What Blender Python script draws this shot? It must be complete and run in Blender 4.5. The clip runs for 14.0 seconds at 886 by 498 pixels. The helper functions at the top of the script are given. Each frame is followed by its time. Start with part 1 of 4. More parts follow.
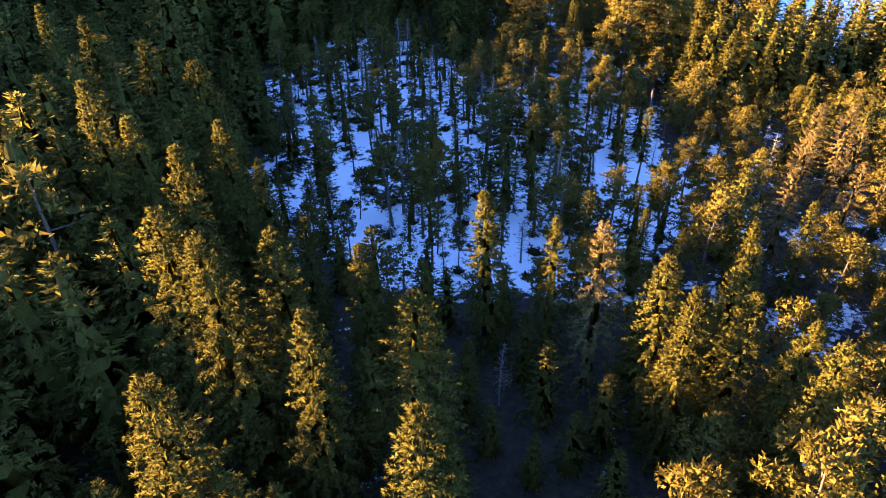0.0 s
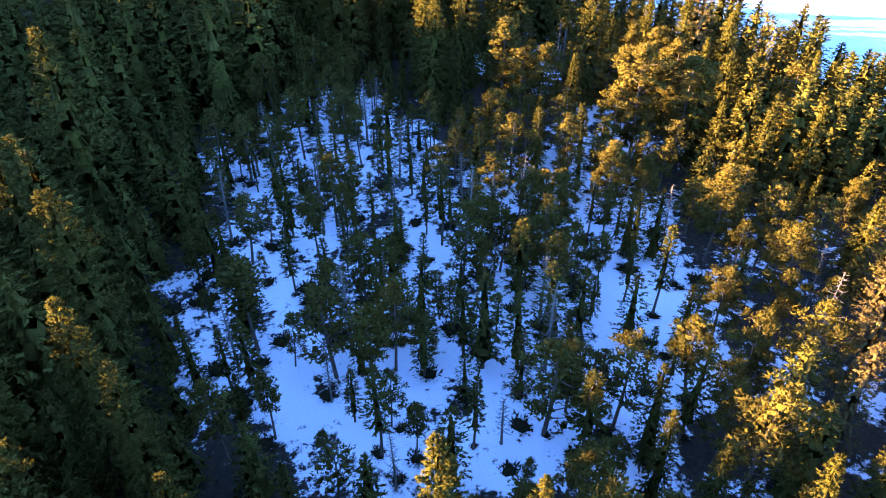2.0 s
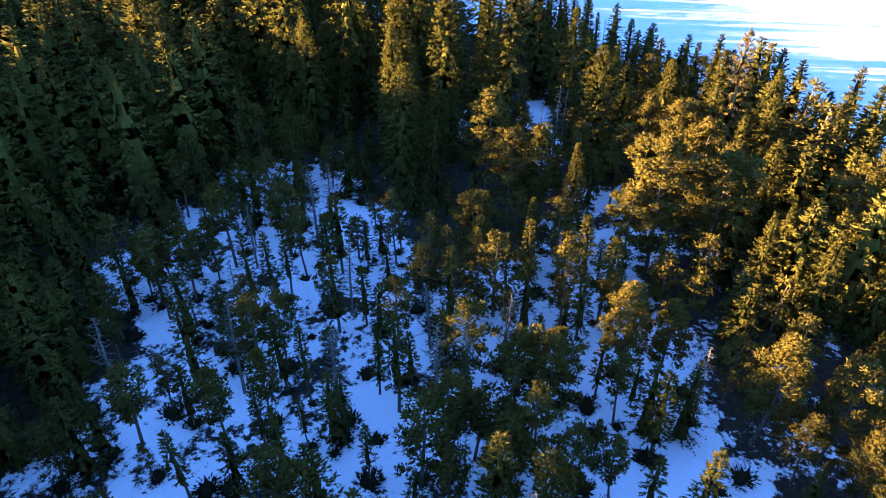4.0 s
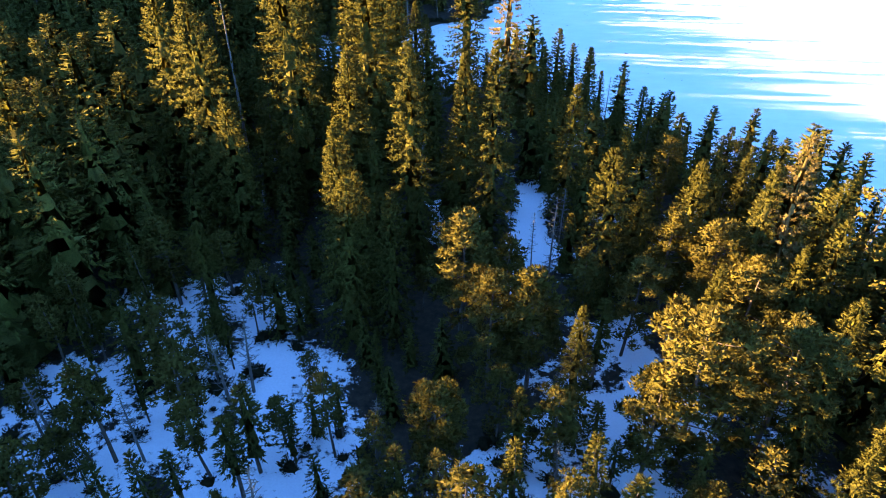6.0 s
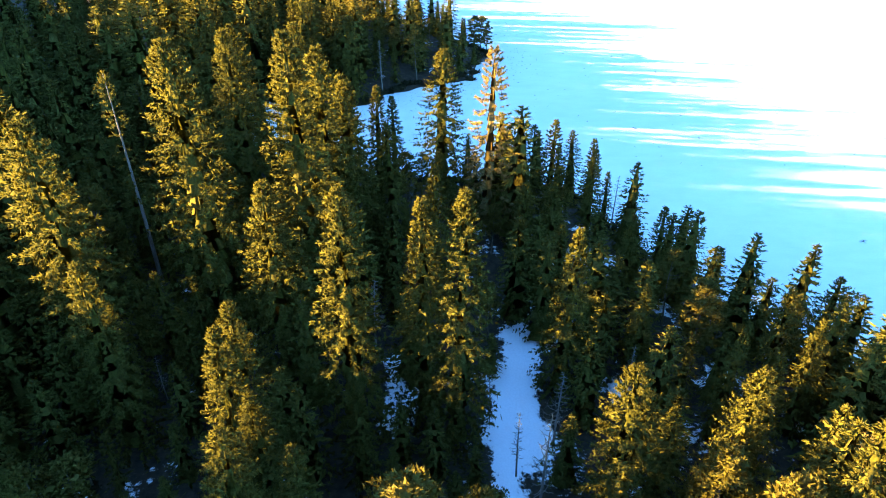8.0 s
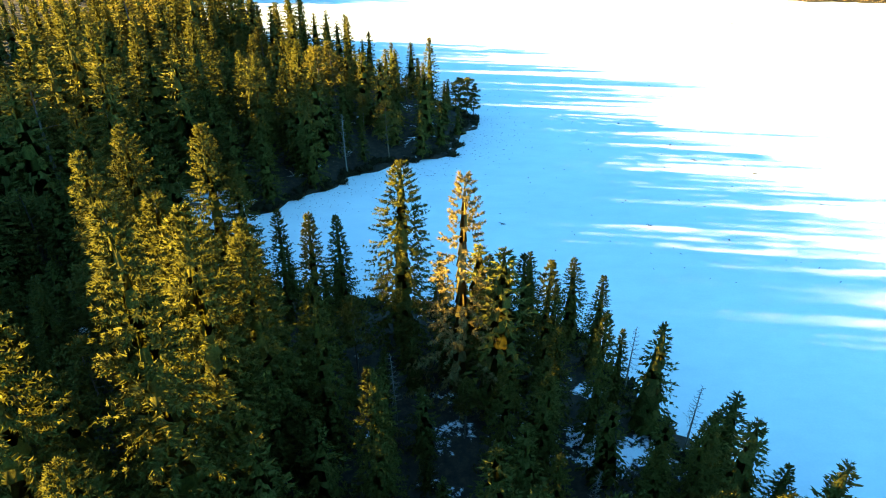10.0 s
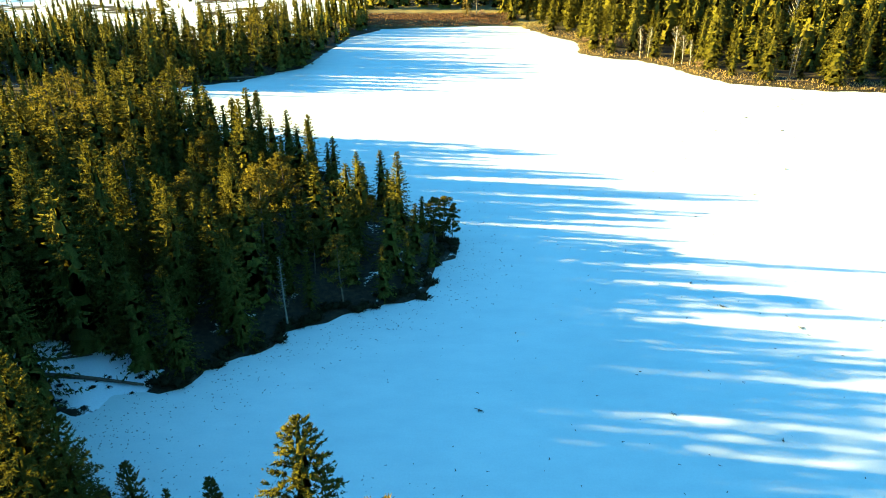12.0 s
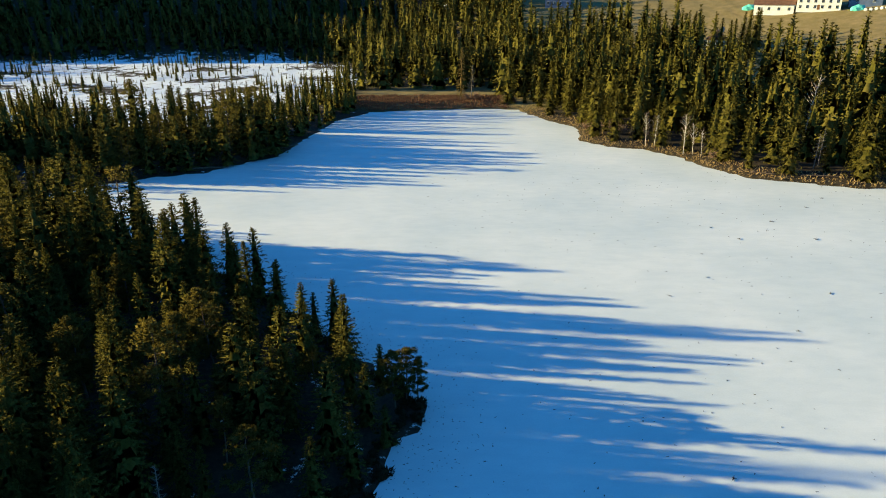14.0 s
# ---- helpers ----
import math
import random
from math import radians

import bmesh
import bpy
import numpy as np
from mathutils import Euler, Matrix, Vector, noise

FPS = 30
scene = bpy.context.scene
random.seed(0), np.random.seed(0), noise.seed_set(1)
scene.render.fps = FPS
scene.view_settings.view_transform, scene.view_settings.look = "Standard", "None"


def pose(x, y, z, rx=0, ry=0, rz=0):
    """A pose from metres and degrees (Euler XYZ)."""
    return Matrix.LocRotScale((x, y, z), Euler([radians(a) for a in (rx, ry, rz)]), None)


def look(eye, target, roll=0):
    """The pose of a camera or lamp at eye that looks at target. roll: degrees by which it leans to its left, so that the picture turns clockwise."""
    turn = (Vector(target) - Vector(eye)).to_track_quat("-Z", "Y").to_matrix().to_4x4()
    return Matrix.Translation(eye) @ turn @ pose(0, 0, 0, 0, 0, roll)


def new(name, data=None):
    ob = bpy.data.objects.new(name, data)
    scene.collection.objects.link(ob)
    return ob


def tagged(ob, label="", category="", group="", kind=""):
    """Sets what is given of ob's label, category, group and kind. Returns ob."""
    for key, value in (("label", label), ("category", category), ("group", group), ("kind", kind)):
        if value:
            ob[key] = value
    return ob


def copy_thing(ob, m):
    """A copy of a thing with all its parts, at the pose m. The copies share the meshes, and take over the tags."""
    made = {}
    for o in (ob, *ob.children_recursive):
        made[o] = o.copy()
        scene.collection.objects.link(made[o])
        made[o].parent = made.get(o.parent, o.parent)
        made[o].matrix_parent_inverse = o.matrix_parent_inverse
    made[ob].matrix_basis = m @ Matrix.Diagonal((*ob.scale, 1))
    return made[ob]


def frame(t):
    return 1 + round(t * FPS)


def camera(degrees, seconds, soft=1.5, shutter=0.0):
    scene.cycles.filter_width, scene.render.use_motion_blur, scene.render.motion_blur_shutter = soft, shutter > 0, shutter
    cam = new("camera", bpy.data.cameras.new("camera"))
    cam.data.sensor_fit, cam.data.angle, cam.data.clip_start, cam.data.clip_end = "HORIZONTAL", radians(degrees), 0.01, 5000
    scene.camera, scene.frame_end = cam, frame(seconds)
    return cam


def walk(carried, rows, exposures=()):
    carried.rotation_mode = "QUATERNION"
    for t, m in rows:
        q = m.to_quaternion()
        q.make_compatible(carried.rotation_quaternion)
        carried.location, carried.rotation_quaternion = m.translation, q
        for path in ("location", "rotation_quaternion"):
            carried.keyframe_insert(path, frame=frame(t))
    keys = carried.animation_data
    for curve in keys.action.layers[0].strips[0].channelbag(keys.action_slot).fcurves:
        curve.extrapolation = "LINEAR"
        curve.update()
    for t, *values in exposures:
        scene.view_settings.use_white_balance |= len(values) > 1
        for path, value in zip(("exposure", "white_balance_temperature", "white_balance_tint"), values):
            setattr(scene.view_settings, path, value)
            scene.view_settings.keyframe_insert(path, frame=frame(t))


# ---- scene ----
cam = camera(66.0, 14.0, soft=1.0)
PATH = [
    (0, (1.175, 2.369, 40.817), (1.166, 3.972, 39.622), -0.9),
    (0.5, (1.996, 7.479, 40.834), (1.987, 9.084, 39.641), -0.8),
    (1, (2.832, 12.522, 40.871), (2.822, 14.129, 39.681), -0.8),
    (1.5, (3.645, 17.544, 40.904), (3.633, 19.152, 39.714), -0.8),
    (2, (4.449, 22.663, 40.889), (4.438, 24.272, 39.7), -0.7),
    (4.5, (8.382, 48.72, 40.716), (8.367, 50.334, 39.535), -0.4),
    (5, (9.119, 53.977, 40.689), (9.105, 55.592, 39.51), -0.4),
    (5.5, (9.807, 59.297, 40.65), (9.796, 60.915, 39.475), -0.5),
    (6, (10.476, 64.66, 40.618), (10.469, 66.285, 39.452), -0.5),
    (6.5, (11.168, 69.968, 40.586), (11.165, 71.601, 39.431), -0.3),
    (7, (11.958, 75.324, 40.555), (11.957, 76.968, 39.415), -0.4),
    (7.5, (12.809, 80.623, 40.581), (12.807, 82.274, 39.452), -0.3),
    (8, (13.684, 86.019, 40.59), (13.681, 87.679, 39.475), -0.3),
    (10.5, (18.022, 113.208, 40.695), (18.015, 114.92, 39.663), -0.4),
    (11, (18.961, 118.777, 40.746), (18.955, 120.514, 39.755), -0.3),
    (11.5, (19.907, 124.253, 40.81), (19.9, 126.013, 39.859), -0.3),
    (12, (20.948, 129.737, 40.856), (20.939, 131.52, 39.951), -0.3),
    (12.5, (22.02, 135.199, 40.878), (22.008, 137.004, 40.015), -0.3),
    (13, (23.078, 140.735, 40.895), (23.062, 142.561, 40.079), -0.3),
    (13.5, (24.103, 146.25, 40.91), (24.085, 148.096, 40.142), -0.2),
    (14, (25.073, 151.698, 40.925), (25.054, 153.562, 40.201), -0.1),
]
EXPOSURES = ((0, 4.1, 8200, 30), (2, 4.4, 7700, 27), (5, 3.6, 7400, 18), (7.5, 4.2, 8400, 3), (10.5, 3.55, 9900, -24), (12.5, 3.1, 9800, -33), (13.2, 2.75, 8700, -30), (14, 1.58, 6500, -14))
walk(cam, [(t, look(eye, target, roll)) for t, eye, target, roll in PATH], EXPOSURES)

# ---- sky, sun ----
SUN_EL, SHADOW_AZ = 12.0, -7.0      # degrees; the shadows run along +x, a little towards -y
sun_way = Vector((-math.cos(radians(SHADOW_AZ)) * math.cos(radians(SUN_EL)),
                  -math.sin(radians(SHADOW_AZ)) * math.cos(radians(SUN_EL)), math.sin(radians(SUN_EL))))
world = bpy.data.worlds.new("sky")
scene.world = world
world.use_nodes = True
wn = world.node_tree.nodes
sky = wn.new("ShaderNodeTexSky")
sky.sky_type, sky.sun_disc = "NISHITA", False
sky.sun_elevation, sky.sun_rotation = radians(SUN_EL), math.atan2(sun_way.x, sun_way.y) % (2 * math.pi)
sky.altitude, sky.air_density, sky.dust_density, sky.ozone_density = 1000, 1.0, 0.0, 8.0
world.node_tree.links.new(sky.outputs[0], wn["Background"].inputs[0])
wn["Background"].inputs[1].default_value = 0.097
sun = new("sun", bpy.data.lights.new("sun", "SUN"))
sun.data.energy, sun.data.angle, sun.data.color = 5.0, radians(0.6), (1.0, 0.72, 0.38)
sun.matrix_world = look(sun_way * 300, (0, 0, 0))


# ---- materials ----
def material(name, rough=0.9):
    m = bpy.data.materials.new(name)
    m.use_nodes = True
    b = m.node_tree.nodes["Principled BSDF"]
    b.inputs["Roughness"].default_value = rough
    b.inputs["Specular IOR Level"].default_value = 0.25
    return m, m.node_tree.nodes, m.node_tree.links, b


def ramp(n, l, source, stops):
    r = n.new("ShaderNodeValToRGB")
    while len(r.color_ramp.elements) < len(stops):
        r.color_ramp.elements.new(0.5)
    for e, (at, c) in zip(r.color_ramp.elements, stops):
        e.position, e.color = at, (*c, 1) if len(c) == 3 else c
    l.new(source, r.inputs[0])
    return r.outputs[0]


def noise_tex(n, l, scale, detail=4, rough=0.6, coords="Object", stretch=None):
    t = n.new("ShaderNodeTexNoise")
    t.inputs["Scale"].default_value, t.inputs["Detail"].default_value, t.inputs["Roughness"].default_value = scale, detail, rough
    if coords == "World":
        g = n.new("ShaderNodeNewGeometry").outputs["Position"]
    else:
        g = n.new("ShaderNodeTexCoord").outputs[coords]
    if stretch:
        mp = n.new("ShaderNodeMapping")
        mp.inputs["Scale"].default_value = stretch
        l.new(g, mp.inputs[0])
        g = mp.outputs[0]
    l.new(g, t.inputs["Vector"])
    return t.outputs["Fac"]


def mixed(n, l, fac, a, b, how="MIX"):
    m = n.new("ShaderNodeMix")
    m.data_type, m.blend_type = "RGBA", how
    for sock, v in ((m.inputs[0], fac), (m.inputs[6], a), (m.inputs[7], b)):
        if isinstance(v, (int, float)):
            sock.default_value = v
        elif isinstance(v, tuple):
            sock.default_value = (*v, 1)
        else:
            l.new(v, sock)
    return m.outputs[2]


def maths(n, l, op, a, b=0.5):
    m = n.new("ShaderNodeMath")
    m.operation = op
    for sock, v in zip(m.inputs, (a, b)):
        if isinstance(v, (int, float)):
            sock.default_value = v
        else:
            l.new(v, sock)
    return m.outputs[0]


def bump(n, l, b, height, strength=0.5, distance=0.1):
    k = n.new("ShaderNodeBump")
    k.inputs["Strength"].default_value, k.inputs["Distance"].default_value = strength, distance
    l.new(height, k.inputs["Height"])
    l.new(k.outputs[0], b.inputs["Normal"])


def foliage(name, dark, light, old, joined=False, grain_scale=7.0, thin=0.36):
    """Needles: a tone for each tree, another for each spray, fine grain and a fine relief of twigs."""
    m, n, l, b = material(name, 0.85)
    b.inputs["Specular IOR Level"].default_value = 0.03
    if joined:
        a = n.new("ShaderNodeAttribute")
        a.attribute_name = "tint"
        tree = a.outputs["Fac"]
    else:
        tree = n.new("ShaderNodeObjectInfo").outputs["Random"]
    spray = n.new("ShaderNodeNewGeometry").outputs["Random Per Island"]
    base = mixed(n, l, tree, dark, light)
    base = mixed(n, l, maths(n, l, "MULTIPLY", maths(n, l, "POWER", spray, 1.6), 0.75), base, old)
    grain = noise_tex(n, l, grain_scale, 3, 0.7, "World")
    shade = ramp(n, l, grain, ((0.3, (0.62, 0.63, 0.65)), (0.5, (1.0, 1.0, 1.0)), (0.72, (1.3, 1.27, 1.2))))
    base = mixed(n, l, 1.0, base, shade, "MULTIPLY")
    l.new(base, b.inputs["Base Color"])
    tr = n.new("ShaderNodeBsdfTranslucent")
    l.new(base, tr.inputs[0])
    mx = n.new("ShaderNodeMixShader")
    mx.inputs[0].default_value = thin
    l.new(b.outputs[0], mx.inputs[1])
    l.new(tr.outputs[0], mx.inputs[2])
    l.new(mx.outputs[0], n["Material Output"].inputs[0])
    return m


def bark(name, dark, light):
    m, n, l, b = material(name, 0.95)
    f = noise_tex(n, l, 6.0, 5, 0.65, "Object", (1, 1, 0.25))
    l.new(ramp(n, l, f, ((0.3, dark), (0.7, light))), b.inputs["Base Color"])
    bump(n, l, b, f, 0.6, 0.03)
    return m


SPRUCE = ((0.06, 0.057, 0.011), (0.1, 0.092, 0.018), (0.13, 0.108, 0.03))
PINE = ((0.092, 0.078, 0.014), (0.128, 0.103, 0.022), (0.155, 0.12, 0.036))
needles_spruce = foliage("spruce_needles", *SPRUCE)
needles_pine = foliage("pine_needles", *PINE)
needles_pale = foliage("pale_needles", (0.15, 0.11, 0.036), (0.19, 0.135, 0.05), (0.23, 0.16, 0.065))
needles_joined = foliage("woods_needles", *SPRUCE, joined=True, thin=0.2)
needles_far = foliage("far_needles", *SPRUCE, joined=True, grain_scale=3.0, thin=0.12)
needles_pine_joined = foliage("pine_woods_needles", *PINE, joined=True)
heath = foliage("heath_leaves", (0.02, 0.022, 0.010), (0.035, 0.03, 0.014), (0.045, 0.032, 0.018))
bark_brown = bark("spruce_bark", (0.05, 0.035, 0.025), (0.16, 0.12, 0.09))
bark_grey = bark("dead_wood", (0.08, 0.07, 0.06), (0.23, 0.2, 0.17))
bark_birch = bark("birch_bark", (0.3, 0.26, 0.22), (0.7, 0.66, 0.6))
twigs_mat = bark("bare_twigs", (0.16, 0.1, 0.07), (0.3, 0.2, 0.14))
debris_mat = bark("wet_debris", (0.02, 0.018, 0.014), (0.07, 0.055, 0.04))


def plain(name, a, b2, scale=0.6, rough=0.85):
    m, n, l, b = material(name, rough)
    f = noise_tex(n, l, scale, 5, 0.65, "Object")
    l.new(ramp(n, l, f, ((0.3, a), (0.7, b2))), b.inputs["Base Color"])
    return m


def ice_material():
    m, n, l, b = material("snow_covered_ice", 0.6)
    big = noise_tex(n, l, 0.035, 5, 0.6, "World")
    mid = noise_tex(n, l, 0.4, 5, 0.65, "World", (0.6, 1.3, 1))
    fine = noise_tex(n, l, 5.0, 4, 0.7, "World")
    base = ramp(n, l, big, ((0.3, (0.63, 0.69, 0.69)), (0.62, (0.76, 0.785, 0.77))))
    base = mixed(n, l, 1.0, base, ramp(n, l, mid, ((0.25, (0.9, 0.915, 0.93)), (0.6, (1.0, 1.0, 1.0)))), "MULTIPLY")
    base = mixed(n, l, 1.0, base, ramp(n, l, fine, ((0.2, (0.93, 0.93, 0.93)), (0.6, (1.0, 1.0, 1.0)))), "MULTIPLY")
    l.new(base, b.inputs["Base Color"])
    l.new(ramp(n, l, big, ((0.35, (0.45, 0.45, 0.45)), (0.6, (0.7, 0.7, 0.7)))), b.inputs["Roughness"])
    bump(n, l, b, maths(n, l, "ADD", mid, maths(n, l, "MULTIPLY", fine, 0.4)), 0.25, 0.08)
    return m


def ground_material():
    """Old snow in the open, needle litter and heath under the trees, dry grass on the pasture."""
    m, n, l, b = material("bog_ground", 0.9)
    a = n.new("ShaderNodeAttribute")
    a.attribute_name = "cover"
    sep = n.new("ShaderNodeSeparateColor")
    l.new(a.outputs["Color"], sep.inputs[0])
    snowy, grassy = sep.outputs[0], sep.outputs[1]
    patch = noise_tex(n, l, 0.22, 6, 0.65, "World")
    spot = noise_tex(n, l, 1.6, 5, 0.7, "World")
    fine = noise_tex(n, l, 7.0, 4, 0.7, "World")
    litter = ramp(n, l, spot, ((0.3, (0.012, 0.009, 0.006)), (0.5, (0.032, 0.022, 0.013)), (0.75, (0.07, 0.048, 0.025))))
    grass = ramp(n, l, patch, ((0.3, (0.16, 0.125, 0.045)), (0.55, (0.23, 0.175, 0.075)), (0.75, (0.3, 0.215, 0.11))))
    grass = mixed(n, l, 1.0, grass, ramp(n, l, spot, ((0.25, (0.75, 0.78, 0.7)), (0.7, (1.1, 1.08, 1.05)))), "MULTIPLY")
    snow = ramp(n, l, fine, ((0.25, (0.7, 0.74, 0.79)), (0.6, (0.8, 0.85, 0.9))))
    base = mixed(n, l, grassy, litter, grass)
    total = maths(n, l, "ADD", snowy, maths(n, l, "MULTIPLY", maths(n, l, "SUBTRACT", patch, 0.5), 1.1))
    total = maths(n, l, "ADD", total, maths(n, l, "MULTIPLY", maths(n, l, "SUBTRACT", spot, 0.5), 0.5))
    edge = ramp(n, l, total, ((0.5, (0, 0, 0)), (0.56, (1, 1, 1))))
    l.new(mixed(n, l, edge, base, snow), b.inputs["Base Color"])
    h = maths(n, l, "ADD", maths(n, l, "MULTIPLY", spot, 1.0), maths(n, l, "MULTIPLY", edge, 0.6))
    bump(n, l, b, h, 0.5, 0.15)
    return m


ice_mat, ground_mat = ice_material(), ground_material()

# ---- the plan: shoreline, open bog, heights of the ground ----
SHORE = ((29, 158), (33, 150), (36, 143), (40, 136), (44, 131), (48, 127), (51, 118), (55, 109), (63, 99), (80, 88), (120, 72), (180, 70),
         (235, 110), (260, 190), (235, 250), (190, 275), (150, 287), (120, 293), (112, 293), (104, 297), (93, 301), (87, 310), (83.5, 320),
         (76, 330.5), (68, 333), (61, 341), (63, 351), (63.8, 359.6), (55, 374), (49, 391), (39, 393.4))
SHORE_WEST = ((9, 389), (-2, 385.7), (-11.7, 370), (-15, 347), (-19, 320.6), (-25, 315.7), (-32, 305.5), (-41, 302), (-48.6, 297), (-59, 290),
              (-60, 284), (-50, 274), (-32, 261), (-14, 250), (-1, 239), (8, 229), (15, 221), (22, 213), (22.2, 209), (20, 205), (19, 199.5),
              (18, 197.2), (11.4, 195.2), (5.6, 191.9), (1.2, 186.5), (-2.6, 183.5), (-4, 181), (-10, 179.6), (-12.4, 177.6), (-16, 177),
              (-15, 172), (-5, 167), (6, 162.5), (17, 161.5), (23, 161.5))
LAKE = np.array(SHORE + SHORE_WEST, float)
CLEARING = np.array(((-26, 94), (-22, 106), (-18, 114), (-8, 118), (1, 107), (6, 93), (15, 97), (23, 103), (25, 90), (29, 68), (24, 57), (18, 48), (8, 47), (-3, 49),
                     (-13, 55), (-21, 67), (-19, 84)), float)
FAR_BOG = np.array(((-60, 345), (-28, 372), (-22, 420), (-14, 455), (-30, 520), (-80, 560), (-150, 560), (-230, 540), (-230, 420), (-140, 365)), float)
PATHS = (((19.7, 132), (18.4, 114), 1.2), ((9.6, 128), (9.3, 121), 0.8), ((25, 108), (27, 96), 1.6), ((-23, 184), (-10, 181), 3.0), ((24, 100), (24, 88), 1.2))


def inside(poly, x, y):
    hit = np.zeros(np.shape(x), bool)
    for (ax, ay), (bx, by) in zip(poly, np.roll(poly, -1, 0)):
        over = (ay > y) != (by > y)
        hit ^= over & (x < (bx - ax) * (y - ay) / (by - ay + 1e-12) + ax)
    return hit


def to_edge(poly, x, y):
    """Signed distance to a closed outline, negative within it."""
    best = np.full(np.shape(x), 1e9)
    for (ax, ay), (bx, by) in zip(poly, np.roll(poly, -1, 0)):
        ex, ey = bx - ax, by - ay
        t = np.clip(((x - ax) * ex + (y - ay) * ey) / (ex * ex + ey * ey), 0, 1)
        best = np.minimum(best, np.hypot(x - ax - t * ex, y - ay - t * ey))
    return np.where(inside(poly, x, y), -best, best)


def to_line(a, b, x, y):
    ex, ey = b[0] - a[0], b[1] - a[1]
    t = np.clip(((x - a[0]) * ex + (y - a[1]) * ey) / (ex * ex + ey * ey), 0, 1)
    return np.hypot(x - a[0] - t * ex, y - a[1] - t * ey)


def smooth(a, b, v):
    t = np.clip((v - a) / (b - a), 0, 1)
    return t * t * (3 - 2 * t)


def height(x, y):
    x, y = np.asarray(x, float), np.asarray(y, float)
    d = to_edge(LAKE, x, y) + 0.5 * np.sin(x * 0.9 + 1.3 * np.sin(y * 0.7)) + 0.4 * np.sin(y * 1.3 + x * 0.4)
    z = np.where(d < 0, np.maximum(-0.9, d * 0.3), 0.28 * smooth(0, 0.6, d) + 0.9 * smooth(0.5, 9, d))
    z = z + smooth(1, 6, d) * (0.16 * np.sin(x * 0.53 + 2 * np.sin(y * 0.31)) * np.sin(y * 0.47 + x * 0.11) + 0.10 * np.sin(x * 1.7 + y) * np.sin(y * 1.9 - 0.6 * x))
    right = smooth(20, 75, x) * smooth(270, 320, y)
    z = z + right * 0.2 * np.minimum(np.maximum(d - 32, 0), 420)
    # unseen western hill, added to keep the low sun off the left-hand woods
    z = z + (31 - 3 * smooth(150, 175, y)) * smooth(-66, -128, x) * smooth(0, 40, y) * (1 - smooth(222, 260, y))
    # ridge added at far left to shade the forest behind the bog
    z = z + 85 * smooth(-290, -390, x) * smooth(520, 590, y)
    back = smooth(420, 470, y) * (1 - smooth(20, 75, x))
    z = z + back * 0.25 * np.minimum(np.maximum(y - 560 + 90 * smooth(-40, 60, x), 0), 600)
    return z


def axis(lo, hi, step, far):
    mid = list(np.arange(lo, hi + 0.01, step))
    out, g = [], step
    while (out[-1] if out else hi) < far:
        g *= 1.25
        out.append((out[-1] if out else hi) + g)
    low, g = [], step
    while (low[-1] if low else lo) > -far:
        g *= 1.25
        low.append((low[-1] if low else lo) - g)
    return np.array(low[::-1] + mid + out)


def sheet(name, xs, ys, z, mat):
    gx, gy = np.meshgrid(xs, ys)
    v = np.stack([gx, gy, z(gx, gy)], -1).reshape(-1, 3)
    i = np.arange(len(xs) * len(ys)).reshape(len(ys), len(xs))
    q = np.stack([i[:-1, :-1], i[:-1, 1:], i[1:, 1:], i[1:, :-1]], -1).reshape(-1, 4)
    me = bpy.data.meshes.new(name)
    me.from_pydata(v.tolist(), [], q.tolist())
    me.materials.append(mat)
    me.polygons.foreach_set("use_smooth", np.ones(len(q), bool))
    return new(name, me), v


ground, gv = sheet("ground", axis(-110, 170, 2.0, 3500), axis(-10, 470, 2.0, 3500), height, ground_mat)
tagged(ground, "boggy forest floor with old snow, needle litter and dry pasture", "ground", kind="structure")
gx, gy = gv[:, 0], gv[:, 1]
in_clear, in_bog = to_edge(CLEARING, gx, gy), to_edge(FAR_BOG, gx, gy)
snowy = 0.33 + 0.1 * smooth(8, 25, gx) + 0.27 * smooth(2.5, -2.5, in_clear) + 0.33 * smooth(8, -6, in_bog) - 0.22 * smooth(0, -6, in_bog) * (np.sin(gy * 0.13 + 2.5 * np.sin(gx * 0.045)) * np.sin(gx * 0.06 + gy * 0.02) > 0.45)
for a, b, w in PATHS:
    snowy = np.maximum(snowy, 0.8 * smooth(w + 1.5, w - 0.5, to_line(a, b, gx, gy)))
shore_gap = to_edge(LAKE, gx, gy)
east = smooth(20, 60, gx) * smooth(280, 300, gy)
grassy = np.clip(smooth(60, 80, shore_gap) * east + 0.2 * smooth(5, 0, shore_gap) * east + smooth(-20, 0, gx) * smooth(384, 392, gy) * smooth(450, 425, gy), 0, 1)
snowy = snowy * (1 - 0.9 * np.clip(grassy, 0, 1)) * (1 - 0.5 * east)
cover = ground.data.color_attributes.new("cover", "FLOAT_COLOR", "POINT")
cover.data.foreach_set("color", np.stack([snowy, grassy, 0 * snowy, 1 + 0 * snowy], -1).astype(np.float32).ravel())

ice, _ = sheet("lake_ice", np.linspace(-66, 270, 60), np.linspace(60, 398, 60), lambda x, y: 0 * x, ice_mat)
tagged(ice, "frozen lake covered with pale windblown snow and slush", "ice", kind="structure")


